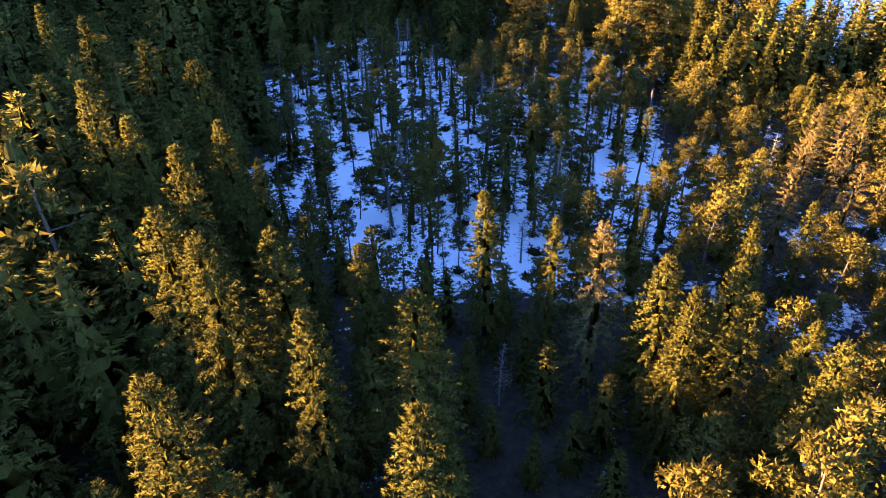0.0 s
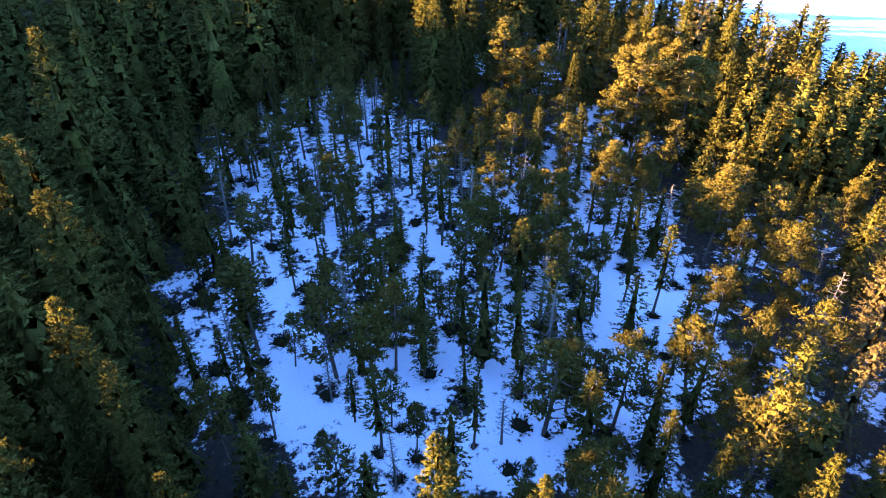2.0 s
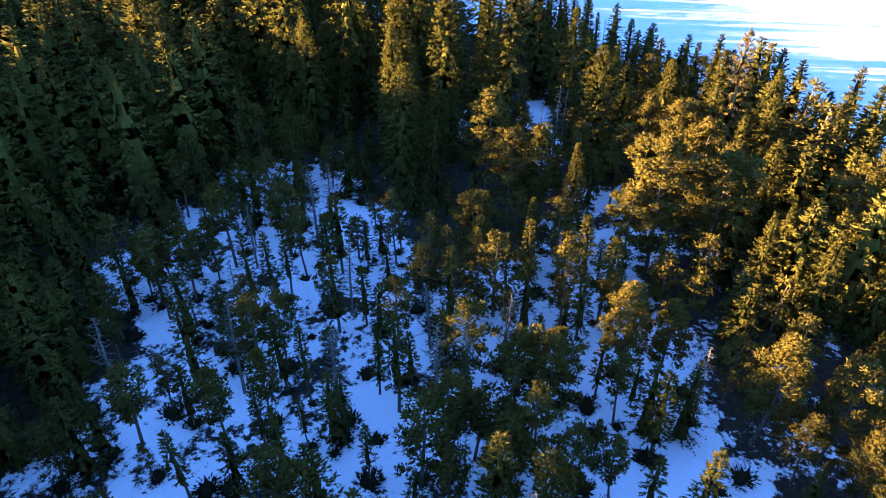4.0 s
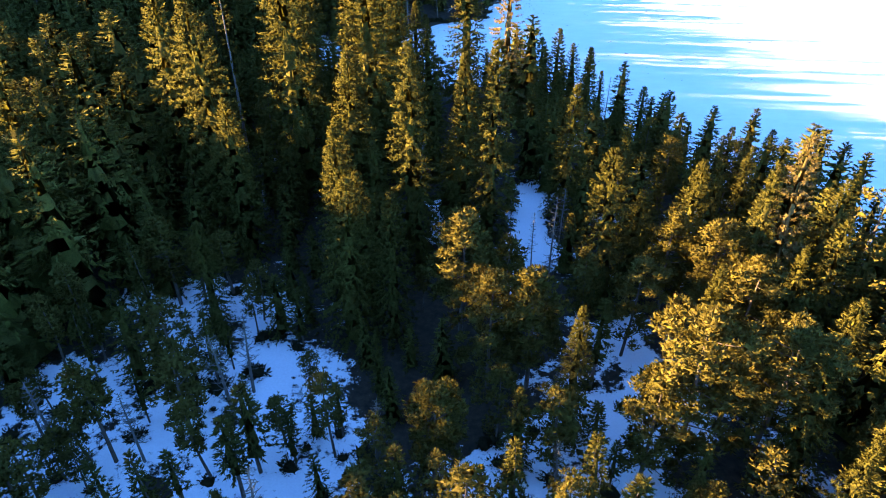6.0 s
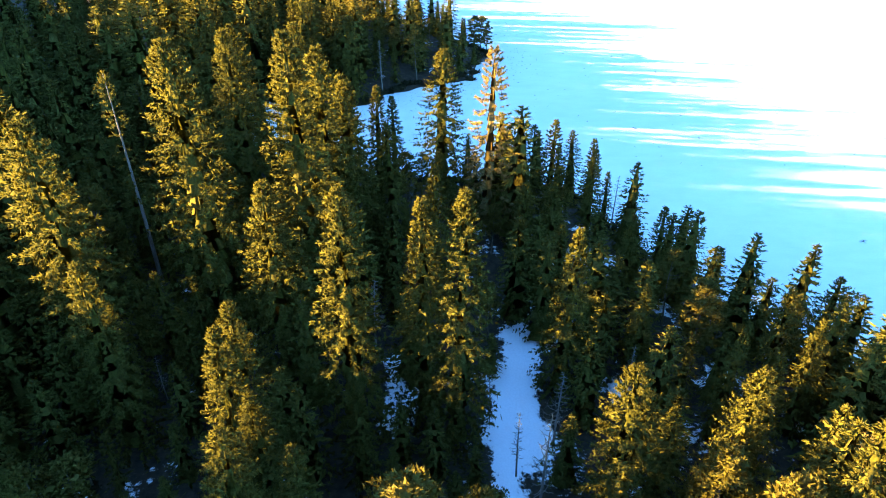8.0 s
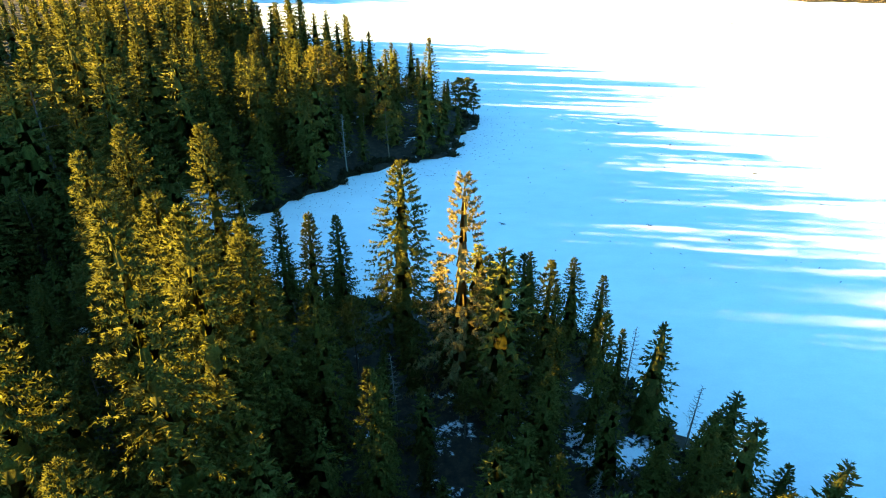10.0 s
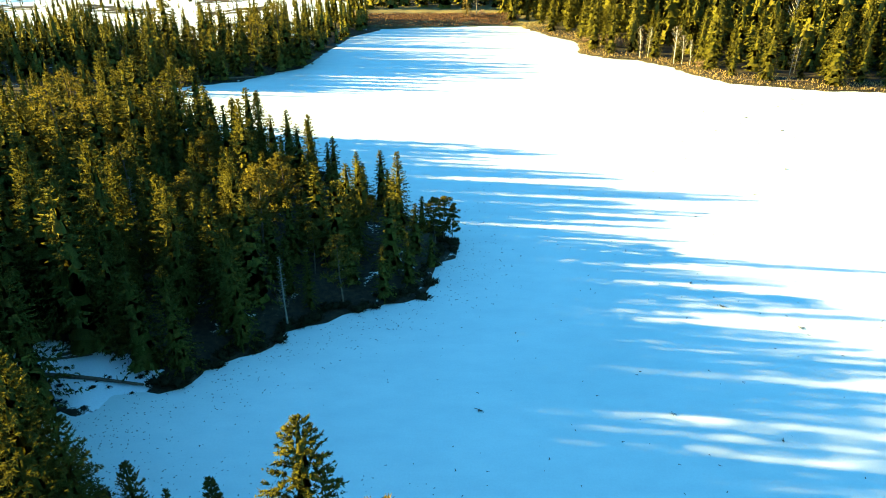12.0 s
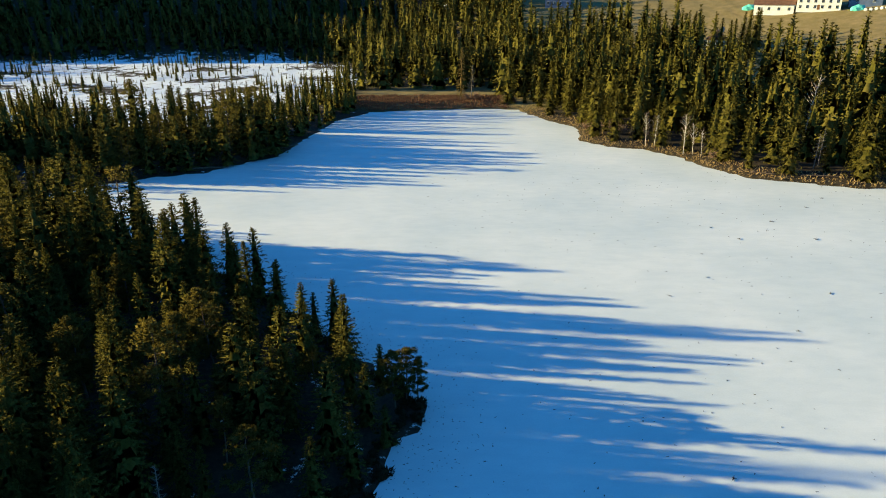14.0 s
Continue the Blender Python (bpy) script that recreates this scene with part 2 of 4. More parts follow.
# ---- tree shapes ----
def tube(points, radii, sides=6):
    """A tapered limb through the points: vertices and triangles."""
    p, r = np.array(points, float), np.array(radii, float)
    a = np.linspace(0, 2 * np.pi, sides, endpoint=False)
    along = np.gradient(p, axis=0)
    along /= np.linalg.norm(along, axis=1)[:, None] + 1e-9
    ref = np.where(np.abs(along[:, 2:3]) > 0.8, np.array([[1.0, 0, 0]]), np.array([[0, 0, 1.0]]))
    u = np.cross(along, ref)
    u /= np.linalg.norm(u, axis=1)[:, None] + 1e-9
    w = np.cross(along, u)
    v = p[:, None] + r[:, None, None] * (np.cos(a)[None, :, None] * u[:, None] + np.sin(a)[None, :, None] * w[:, None])
    i = np.arange(len(p) * sides).reshape(len(p), sides)
    j = np.roll(i, -1, 1)
    t = np.concatenate([np.stack([i[:-1], j[:-1], j[1:]], -1).reshape(-1, 3), np.stack([i[:-1], j[1:], i[1:]], -1).reshape(-1, 3)])
    return v.reshape(-1, 3), t


def merged(pieces):
    vs, ts, k = [], [], 0
    for v, t in pieces:
        vs.append(v)
        ts.append(t + k)
        k += len(v)
    return np.concatenate(vs), np.concatenate(ts)


def unit(v):
    return v / (np.linalg.norm(v, axis=-1, keepdims=True) + 1e-9)


def spikes(rng, base, way, length, width, fan, spread=0.45, face=None):
    """Sprays of slim pointed blades: fan blades from each base, spread about its way."""
    side = unit(np.cross(way, rng.normal(size=way.shape) * 0.5 + np.array([0, 0, 1.0])))
    vs, k = [], len(base)
    for f in range(fan):
        a = (f - (fan - 1) / 2) * spread * 2 / max(fan - 1, 1) + rng.normal(0, 0.12, k)
        d = unit(way * np.cos(a)[:, None] + side * np.sin(a)[:, None] + rng.normal(0, 0.1, way.shape))
        turned = rng.normal(size=way.shape) * 0.8 + (np.array([0, 0, 1.0]) if face is None else face)
        s = unit(np.cross(d, turned))
        ll = (length * rng.uniform(0.75, 1.15, k))[:, None]
        ww = (width * rng.uniform(0.8, 1.2, k))[:, None]
        vs.append(np.stack([base - s * ww, base + s * ww, base + d * ll], 1))
    v = np.concatenate(vs).reshape(-1, 3)
    return v, np.arange(len(v)).reshape(-1, 3)


def needles(rng, base, way, normal, length, width, fan=1, spread=0.5):
    """Sprays of needles: slim pointed blades that lie across the normal, fan of them from each base."""
    vs, n_k = [], len(base)
    side0 = unit(np.cross(way, normal))
    for f in range(fan):
        a = (f - (fan - 1) / 2) * spread + (rng.normal(0, 0.15, n_k) if fan > 1 else np.zeros(n_k))
        d = unit(way * np.cos(a)[:, None] + side0 * np.sin(a)[:, None])
        side = unit(np.cross(d, normal + rng.normal(0, 0.3, d.shape)))
        ll = (length * rng.uniform(0.7, 1.2, n_k))[:, None]
        ww = (width * rng.uniform(0.8, 1.25, n_k))[:, None]
        vs.append(np.stack([base - side * ww, base + side * ww, base + d * ll], 1))
    v = np.concatenate(vs).reshape(-1, 3)
    return v, np.arange(len(v)).reshape(-1, 3)


UP = np.array([0, 0, 1.0])


def skirts(rng, h, r, low, taper, tiers, teeth, droop):
    """The dense inside of a crown: overlapping ragged skirts of old boughs round the stem."""
    vs, ts = [], []
    for k in range(tiers):
        u = low + (0.96 - low) * k / tiers
        big = r * (1 - u) ** taper
        a = rng.uniform(0, 6.3) + np.arange(teeth) * 6.283 / teeth + rng.normal(0, 0.12, teeth)
        rad = big * rng.uniform(0.72, 1.12, teeth)
        ring = np.stack([np.cos(a) * rad, np.sin(a) * rad, u * h - rad * (droop + 0.1) * rng.uniform(0.5, 1.3, teeth)], -1)
        n0 = k * (teeth + 1)
        vs += [np.array([[0, 0, min(u + 2.3 * (0.96 - low) / tiers, 0.97) * h]]), ring]
        ts += [[n0, n0 + 1 + q, n0 + 1 + (q + 1) % teeth] for q in range(teeth)]
    return np.concatenate(vs), np.array(ts)


def spruce_shape(seed, h=18.0, r=3.2, whorls=34, arms=6, sprays=9, fan=1, low=0.06, size=1.0, droop=0.3, taper=0.8, hang=0.35, bare=0.0, core=0.36, fat=0.2, sides=6):
    """A spruce: a straight tapered stem, whorls of boughs that droop and turn up at the tip, flat sprays on them and twigs hanging below."""
    rng = np.random.default_rng(seed)
    ph = rng.uniform(0, 6.3, 4)
    n_b = whorls * arms
    k = np.repeat(np.arange(whorls), arms)
    u = low + (1 - low) * np.clip((k + rng.normal(0.3, 0.4, n_b)) / whorls, 0, 0.985) ** 0.9
    az = np.tile(np.arange(arms), whorls) * 6.283 / arms + k * 2.399 + rng.normal(0, 0.25, n_b)
    lobes = 1 + 0.12 * np.sin(2 * az + ph[0] + 4 * u) + 0.1 * np.sin(3 * az + ph[1] - 7 * u) + 0.06 * np.sin(u * 40 + ph[2])
    L = r * (1 - u) ** taper * np.minimum(1, 0.7 + (u - low) / 0.25) * lobes * rng.uniform(0.8, 1.12, n_b) + 0.1
    up = -droop * (1 - u) + 0.85 * u ** 2.5 + rng.normal(0, 0.1, n_b)
    out = np.stack([np.cos(az), np.sin(az), 0 * az], -1)
    side = np.stack([-np.sin(az), np.cos(az), 0 * az], -1)
    there = rng.uniform(0, 1, n_b) >= bare
    L, up, out, side, u = L[there], up[there], out[there], side[there], u[there]
    n_b = len(L)
    s = np.linspace(0.48, 1.0, sprays)[None, :] + rng.uniform(-0.05, 0.05, (n_b, sprays))
    zz = up[:, None] * s - 0.38 * s ** 2 + 0.3 * s ** 3
    base = UP * (u * h)[:, None, None] + out[:, None] * (L[:, None] * s)[..., None] + UP * (L[:, None] * zz)[..., None]
    flip = np.where((np.arange(sprays) + np.arange(n_b)[:, None]) % 2 == 0, 1.0, -1.0)
    th = flip * (0.15 + 1.0 * (1.05 - s)) + rng.normal(0, 0.2, s.shape)
    slope = up[:, None] - 0.76 * s + 0.9 * s ** 2
    o3, d3 = out[:, None] + 0 * base, side[:, None] + 0 * base
    flat = o3 * np.cos(th)[..., None] + d3 * np.sin(th)[..., None] + UP * (0.8 * slope - 0.12 + rng.normal(0, 0.15, s.shape))[..., None]
    flat_n = o3 * 0.9 + UP * 0.4 + rng.normal(0, 0.25, base.shape)
    drop = o3 * 0.3 + d3 * rng.normal(0, 0.45, s.shape)[..., None] - UP
    drop_n = o3 + UP * 0.15 + rng.normal(0, 0.25, base.shape)
    hanging = ((rng.uniform(0, 1, s.shape) < hang * (1.15 - u)[:, None] * 1.5))[..., None]
    way, nor = unit(np.where(hanging, drop, flat)), unit(np.where(hanging, drop_n, flat_n))
    ln = (0.28 + 0.1 * L[:, None] * (1.4 - s)) * size * rng.uniform(0.75, 1.25, s.shape)
    ln = np.minimum(ln, 0.25 + L[:, None] * 0.5).reshape(-1)
    crown = [needles(rng, base.reshape(-1, 3), way.reshape(-1, 3), nor.reshape(-1, 3), ln, ln * fat, fan)]
    if core:
        crown.append(skirts(rng, h, r * core, low, taper, max(12, whorls // 2), 11, droop))
    top = 16
    zt = h * rng.uniform(0.94, 1.0, top)
    at = rng.uniform(0, 6.3, top)
    ot = np.stack([np.cos(at), np.sin(at), 0 * at], -1)
    lt = 0.2 + (h - zt) * 0.3
    crown.append(needles(rng, UP * zt[:, None], unit(ot + UP * rng.uniform(0.5, 1.8, (top, 1))), unit(ot + UP * 0.2), lt, lt * 0.2))
    lean = rng.normal(0, 0.05, 2)
    st = np.linspace(0, 1, 6)
    stem = tube(np.stack([lean[0] * np.sin(st * 3), lean[1] * np.sin(st * 3), st * h * 0.995 - 0.3 * (st == 0)], -1), 0.0095 * h * (1 - st * 0.96) + 0.012, sides)
    return stem, merged(crown)


def pine_shape(seed, h=11.0, r=1.9, clumps=34, tufts=34, low=0.45, size=1.0, slim=1.0, fan=2):
    """A mountain pine: bare, slightly bent stem, a rounded crown of brush-like tufts in clumps."""
    rng = np.random.default_rng(seed)
    st = np.linspace(0, 1, 7)
    bend = rng.normal(0, 0.025 * h, 2)
    mid = np.stack([bend[0] * np.sin(st * 2.6), bend[1] * np.sin(st * 2.2), st * h * 0.97 - 0.3 * (st == 0)], -1)
    stem = [tube(mid, 0.0105 * h * (1 - 0.88 * st) + 0.012, 6)]
    parts = []
    for c in range(clumps):
        u = low + (1 - low) * (c + rng.uniform()) / clumps
        e = (u - low) / (1 - low)
        rr = r * slim * (0.28 + 0.72 * math.sin(math.pi * min(1, 0.25 + 0.72 * e)) ** 0.8) * rng.uniform(0.3, 1.0)
        if e > 0.88:
            rr *= 0.45
        az = c * 2.399 + rng.normal(0, 0.4)
        core = np.array([np.interp(u, st, mid[:, 0]), np.interp(u, st, mid[:, 1]), u * h * 0.97])
        end = core + np.array([math.cos(az) * rr, math.sin(az) * rr, rr * rng.uniform(0.0, 0.45)])
        if rr > 0.7 and c % 3 == 0:
            stem.append(tube([core - [0, 0, 0.1], (core + end) / 2 + [0, 0, -0.08], end], [0.035, 0.025, 0.012], 3))
        d = unit(rng.normal(size=(tufts, 3)) * [1, 1, 0.85] + [0.3 * math.cos(az), 0.3 * math.sin(az), 0.35])
        cr = rng.uniform(0.36, 0.66) * size * (h / 11) ** 0.6
        b0 = end + d * cr * rng.uniform(0.45, 0.95, (tufts, 1)) * [1.2, 1.2, 0.85]
        ln = rng.uniform(0.16, 0.34, tufts) * size
        octa = np.array([[1, 0, 0], [0, 1, 0], [-1, 0, 0], [0, -1, 0], [0, 0, 0.8], [0, 0, -0.6]]) * cr * rng.uniform(0.35, 0.6, (6, 1))
        parts.append((end + octa, np.array([[0, 1, 4], [1, 2, 4], [2, 3, 4], [3, 0, 4], [1, 0, 5], [2, 1, 5], [3, 2, 5], [0, 3, 5]])))
        parts.append(needles(rng, b0, unit(d * 0.5 + rng.normal(0, 0.45, d.shape) + [0, 0, 0.6]), unit(d + rng.normal(0, 0.25, d.shape)), ln, ln * 0.26, fan, 0.7))
    return merged(stem), merged(parts)


def snag_shape(seed, h=9.0, limbs=26, reach=1.1):
    """A dead tree: a bare grey stem with broken, upcurved twigs."""
    rng = np.random.default_rng(seed)
    st = np.linspace(0, 1, 6)
    b = rng.normal(0, 0.02 * h, 2)
    mid = np.stack([b[0] * st ** 2, b[1] * st ** 2, st * h - 0.3 * (st == 0)], -1)
    stem = tube(mid, 0.012 * h * (1 - 0.9 * st) + 0.01, 6)
    out = []
    for c in range(limbs):
        u = 0.3 + 0.69 * (c + rng.uniform()) / limbs
        az, ln = c * 2.4 + rng.normal(0, 0.5), reach * (1.15 - u) * rng.uniform(0.5, 1.4) + 0.15
        p = np.array([np.interp(u, st, mid[:, 0]), np.interp(u, st, mid[:, 1]), u * h])
        o = np.array([math.cos(az), math.sin(az), 0])
        out.append(tube([p, p + o * ln * 0.6 + [0, 0, -0.1 * ln], p + o * ln + [0, 0, 0.2 * ln]], [0.03, 0.022, 0.008], 3))
        for k in range(2):
            q = p + o * ln * rng.uniform(0.4, 0.9)
            d = unit(o + rng.normal(0, 0.8, 3))
            out.append(tube([q, q + d * ln * 0.35], [0.014, 0.005], 3))
    return stem, merged(out)


def birch_shape(seed, h=11.0, r=1.8):
    """A leafless birch: pale stem, rising limbs, a haze of fine twigs."""
    rng = np.random.default_rng(seed)
    st = np.linspace(0, 1, 7)
    b = rng.normal(0, 0.03 * h, 2)
    mid = np.stack([b[0] * st ** 1.5, b[1] * st ** 1.5, st * h - 0.3 * (st == 0)], -1)
    stem = [tube(mid, 0.011 * h * (1 - 0.93 * st) + 0.008, 6)]
    fine = []
    for c in range(30):
        u = 0.3 + 0.65 * (c + rng.uniform()) / 30
        az, ln = c * 2.4 + rng.normal(0, 0.4), r * math.sin(math.pi * (0.15 + 0.8 * (u - 0.3) / 0.7)) * rng.uniform(0.6, 1.1)
        p = np.array([np.interp(u, st, mid[:, 0]), np.interp(u, st, mid[:, 1]), u * h])
        e = p + np.array([math.cos(az), math.sin(az), 0.9]) * ln
        stem.append(tube([p, (p + e) / 2 + [0, 0, -0.1], e], [0.04, 0.025, 0.01], 3))
        n_t = 16
        s = rng.uniform(0.3, 1, (n_t, 1))
        d = unit(np.array([math.cos(az), math.sin(az), 0.6]) + rng.normal(0, 0.6, (n_t, 3)))
        ln2 = rng.uniform(0.4, 0.9, n_t)
        fine.append(spikes(rng, p + (e - p) * s, d, ln2, ln2 * 0.018, 1))
    return merged(stem), merged(fine)


def crown_normals(v, t, seed=5):
    """Brushes of needles catch light on all sides: normals that lean out from the stem, jittered blade by blade."""
    g = np.random.default_rng(seed)
    d = v.copy()
    mid = 0.5 * (v[:, 2].min() + v[:, 2].max())
    r = np.hypot(d[:, 0], d[:, 1])[:, None] + 0.15
    d = np.concatenate([d[:, :2] / r, (0.3 + 0.35 * (v[:, 2:] - mid) / (v[:, 2:].max() - mid))], 1)
    jit = np.zeros_like(v)
    jit[t.ravel()] = np.repeat(g.normal(0, 0.55, (len(t), 3)), 3, 0)
    return unit(d + jit)


def facing(v, t, nor):
    """The triangles, turned so that each one's front looks along its normals."""
    g = np.cross(v[t[:, 1]] - v[t[:, 0]], v[t[:, 2]] - v[t[:, 0]])
    back = (g * nor[t[:, 0]]).sum(1) < 0
    out = t.copy()
    out[back] = t[back][:, [0, 2, 1]]
    return out


def tri_mesh(name, v, t, mats, slots=None, tint=None, nor=None):
    me = bpy.data.meshes.new(name)
    me.vertices.add(len(v))
    me.vertices.foreach_set("co", v.astype(np.float32).ravel())
    me.loops.add(t.size)
    me.loops.foreach_set("vertex_index", t.astype(np.int32).ravel())
    me.polygons.add(len(t))
    me.polygons.foreach_set("loop_start", np.arange(0, t.size, 3, dtype=np.int32))
    if slots is not None:
        me.polygons.foreach_set("material_index", slots.astype(np.int32))
    for m in mats:
        me.materials.append(m)
    if tint is not None:
        me.attributes.new("tint", "FLOAT", "POINT").data.foreach_set("value", tint.astype(np.float32))
    if nor is not None:
        me.attributes.new("custom_normal", "FLOAT_VECTOR", "POINT").data.foreach_set("vector", nor.astype(np.float32).ravel())
    me.update(calc_edges=True)
    return me


def tree_thing(name, shape, wood, leaf, label, group, crown="crown"):
    """One tree with its parts, kept out of the place; the standing ones are copies of it."""
    top = new(name)
    tagged(top, label, "tree", group)
    for part_name, (v, t), m in (("trunk", shape[0], wood), (crown, shape[1], leaf)):
        nor = crown_normals(v, t) if part_name == "crown" else None
        o = new(part_name, tri_mesh(part_name, v, t if nor is None else facing(v, t, nor), [m], nor=nor))
        o.parent = top
    return top


def planted(x, y, z, tall, model_h, wide=1.0, turn=0.0, lean=(0, 0)):
    s = tall / model_h
    return pose(x, y, z - 0.05, lean[0], lean[1], turn) @ Matrix.Diagonal((s * wide, s * wide, s, 1))

# ---- trees that stand out: x, y, height of the top above the ice ----
DEAD_A = (
    (33, 60.8, 10.3), (35.6, 67.3, 8), (25.4, 76.4, 8.2), (19.6, 112.5, 11.8),
)
PALE_A = (
    (11.4, 37, 16.7), (36, 51.5, 12.4), (31, 52.5, 11.5), (38, 56.5, 13.2), (33.5, 57, 12.8), (9.9, 57.7, 7.6),
    (36.1, 61, 13.4), (40.5, 62.5, 12.6), (36.2, 107.7, 19.2), (18, 147.5, 21.3),
)
PINE_A = (
    (13, 46.8, 9), (26.1, 63.3, 8.9), (32.3, 66.1, 10.7), (11.3, 70.2, 9), (33, 72.8, 10.6), (28.8, 74.1, 11.8),
    (14.8, 76.3, 10), (43.7, 78.5, 7.7), (23.6, 80.1, 9.3), (20.6, 80.4, 10.9), (40.6, 90.1, 10.1), (37, 91.8, 9.5),
    (9.6, 92.6, 10.9), (23.6, 93.3, 10.8), (26.1, 93.8, 15.3), (31.5, 94.8, 13.9), (42.1, 100.8, 7.4), (16.6, 101.2, 12.6),
    (13.6, 101.3, 12.2), (32.4, 102, 12.9), (24.6, 104.5, 11.3), (11.6, 106.6, 14.3), (31.3, 107.5, 12.5), (28.6, 108.6, 12.5),
    (33.6, 126.7, 10.5), (-11.2, 209.9, 11.5), (19.6, 210.9, 7.2), (20.6, 212.2, 6.7), (-2.5, 212.4, 10.6), (21.8, 212.8, 5),
)
PINE_B = (
    (-0.9, 217, 11.3), (-15.1, 228.5, 10.7),
)
SPRUCE_A = (
    (-0.2, 18.6, 21.3), (-10.8, 21.5, 20.6), (21.1, 26.8, 16.7), (-6.1, 27.4, 18.8), (-0.3, 28.5, 18.9), (-9.9, 29.1, 21.7),
    (20.6, 29.1, 16.1), (15.4, 31, 16.3), (18.5, 31, 16), (-8.4, 32.1, 20.3), (-11.1, 32.2, 20.3), (-14.5, 32.6, 21.1),
    (14.9, 34.6, 15.7), (19.1, 35, 15.1), (-4.3, 36.9, 15.2), (18.4, 36.9, 11.5), (-0.3, 38.4, 13.2), (-4, 39.8, 15.1),
    (23, 40.1, 12.4), (-16, 40.5, 20.4), (8.9, 40.7, 14.6), (-9, 41.6, 14.6), (4.5, 41.9, 16), (-12.4, 46.4, 16.4),
    (30, 46.5, 12), (-24.1, 46.8, 22.5), (-22.1, 48.6, 18.9), (-16.3, 49.6, 18.1), (43, 57, 12.5), (-19.2, 57.3, 19.6),
)
SPRUCE_B = (
    (-27, 64.1, 18.5), (-32.2, 65.4, 21), (44.5, 66, 11.5), (-36.5, 66.6, 21.6), (40, 70, 11), (24, 74.7, 9.1),
    (-30.4, 80.8, 22), (32.8, 87.4, 12), (35.8, 90.2, 10.7), (32.6, 92.2, 12.7), (15.1, 93.4, 9.7), (33.7, 94, 11.3),
    (18.9, 96.4, 13.1), (43.3, 96.5, 11.4), (46.7, 96.9, 13), (36.4, 97.7, 12.9), (29.1, 101.7, 12.7), (6.2, 106.8, 15),
    (34.3, 107.2, 17.4), (2.7, 107.3, 16.2), (-9, 108.4, 11.8), (41.6, 109.8, 14.4), (23.9, 110.9, 16.5), (3.9, 111.3, 14.7),
    (1.6, 112.4, 17.8), (31.2, 113.8, 14.4), (1.6, 115.1, 17.2), (-26.2, 117.4, 22), (14.5, 119.4, 22.2), (-8.7, 119.6, 17.2),
)
SPRUCE_C = (
    (38.6, 119.9, 12.1), (7.3, 120.8, 21.7), (12.3, 121.9, 20.2), (37.3, 122.3, 12.8), (-11.1, 123.6, 24.7), (22.6, 124.9, 16.3),
    (1.4, 126.1, 19.2), (-16.6, 130, 24.3), (-4.9, 131.6, 27), (2.7, 133.4, 27.1), (29.7, 134.9, 10.3), (13.1, 135.3, 15.6),
    (32.6, 135.8, 11.3), (3.5, 137.5, 24.6), (1.7, 139.3, 23.9), (20.9, 140.7, 11.3), (4.9, 141.7, 20.5), (8.9, 143.1, 15.9),
    (27.8, 143.4, 13), (4.6, 143.5, 20.2), (2, 145.1, 18.6), (-5.9, 148.2, 23), (24.7, 149.3, 13.4), (6.7, 152, 16.1),
    (23.9, 154.9, 10.5), (13.3, 155.4, 18.7), (8.2, 156.9, 13), (-2.1, 157.6, 20.8), (-0, 157.7, 17.4), (2.7, 158.3, 12.9),
)
SPRUCE_D = (
    (-9.2, 159.1, 20.1), (21.8, 159.2, 6.7), (-19, 179.3, 23.3), (-25.4, 186.4, 24.3), (-0, 187.9, 13.6), (-6.5, 190.9, 16.5),
    (-14.5, 193.8, 20.4), (-21.3, 194.3, 19.3), (-10.5, 198.2, 15), (-3.4, 201.2, 15.7), (-4.7, 203.4, 15.1), (15, 211.1, 13.3),
    (3.6, 216.7, 9.9), (-14.7, 222.1, 11.1), (-22.5, 225.5, 12.4), (0.7, 227.5, 12.5), (-9.6, 229.5, 15.1), (-23.8, 234.1, 15.2),
    (-8.5, 236.5, 14.5), (-21.9, 236.6, 19.7), (-22.5, 238.3, 19.4), (-32.5, 239, 20.6), (-10.8, 242.5, 13.2),
)

rng = np.random.default_rng(7)
MODELS, QUEUE = {}, {}


def model(key, name, shape, h, wood, leaf, label, group, crown="crown"):
    MODELS[key] = (tree_thing(name, shape, wood, leaf, label, group, crown), h)
    QUEUE[key] = []


TALL_LABELS = ("tall olive-green spruce with drooping boughs, rooted in the bog", "broad green spruce with a pointed crown among its neighbours",
               "slim dark-green spruce standing close to others")
for k in range(6):
    model(("spruce", k), "spruce_tree", spruce_shape(11 + k, 18, (3.5, 4.0, 3.0, 4.1, 3.4, 2.7)[k], 42, 6, 7, 3, 0.05 + 0.02 * (k % 3), 0.95, 0.3 + 0.06 * (k % 3), 0.82), 18,
          bark_brown, needles_spruce, TALL_LABELS[k % 3], "spruces of the bog forest")
for k in range(5):
    model(("fine", k), "spruce_tree", spruce_shape(31 + k, 18, (3.6, 4.1, 3.1, 3.8, 2.9)[k], 46, 7, 10, 5, 0.05, 0.68, 0.28 + 0.05 * k, 0.7, 0.35, 0.0, 0.26), 18,
          bark_brown, needles_spruce, TALL_LABELS[k % 3], "spruces of the bog forest")
for k in range(5):
    model(("pine", k), "pine_tree", pine_shape(41 + k, 11, (1.9, 1.5, 2.2, 1.7, 1.4)[k], 38, 44, (0.3, 0.42, 0.3, 0.38, 0.48)[k], 1.0), 11,
          bark_brown, needles_pine, ("rounded yellow-green mountain pine on a bare stem", "mountain pine with a bushy olive crown and thin trunk")[k % 2],
          "mountain pines of the bog")
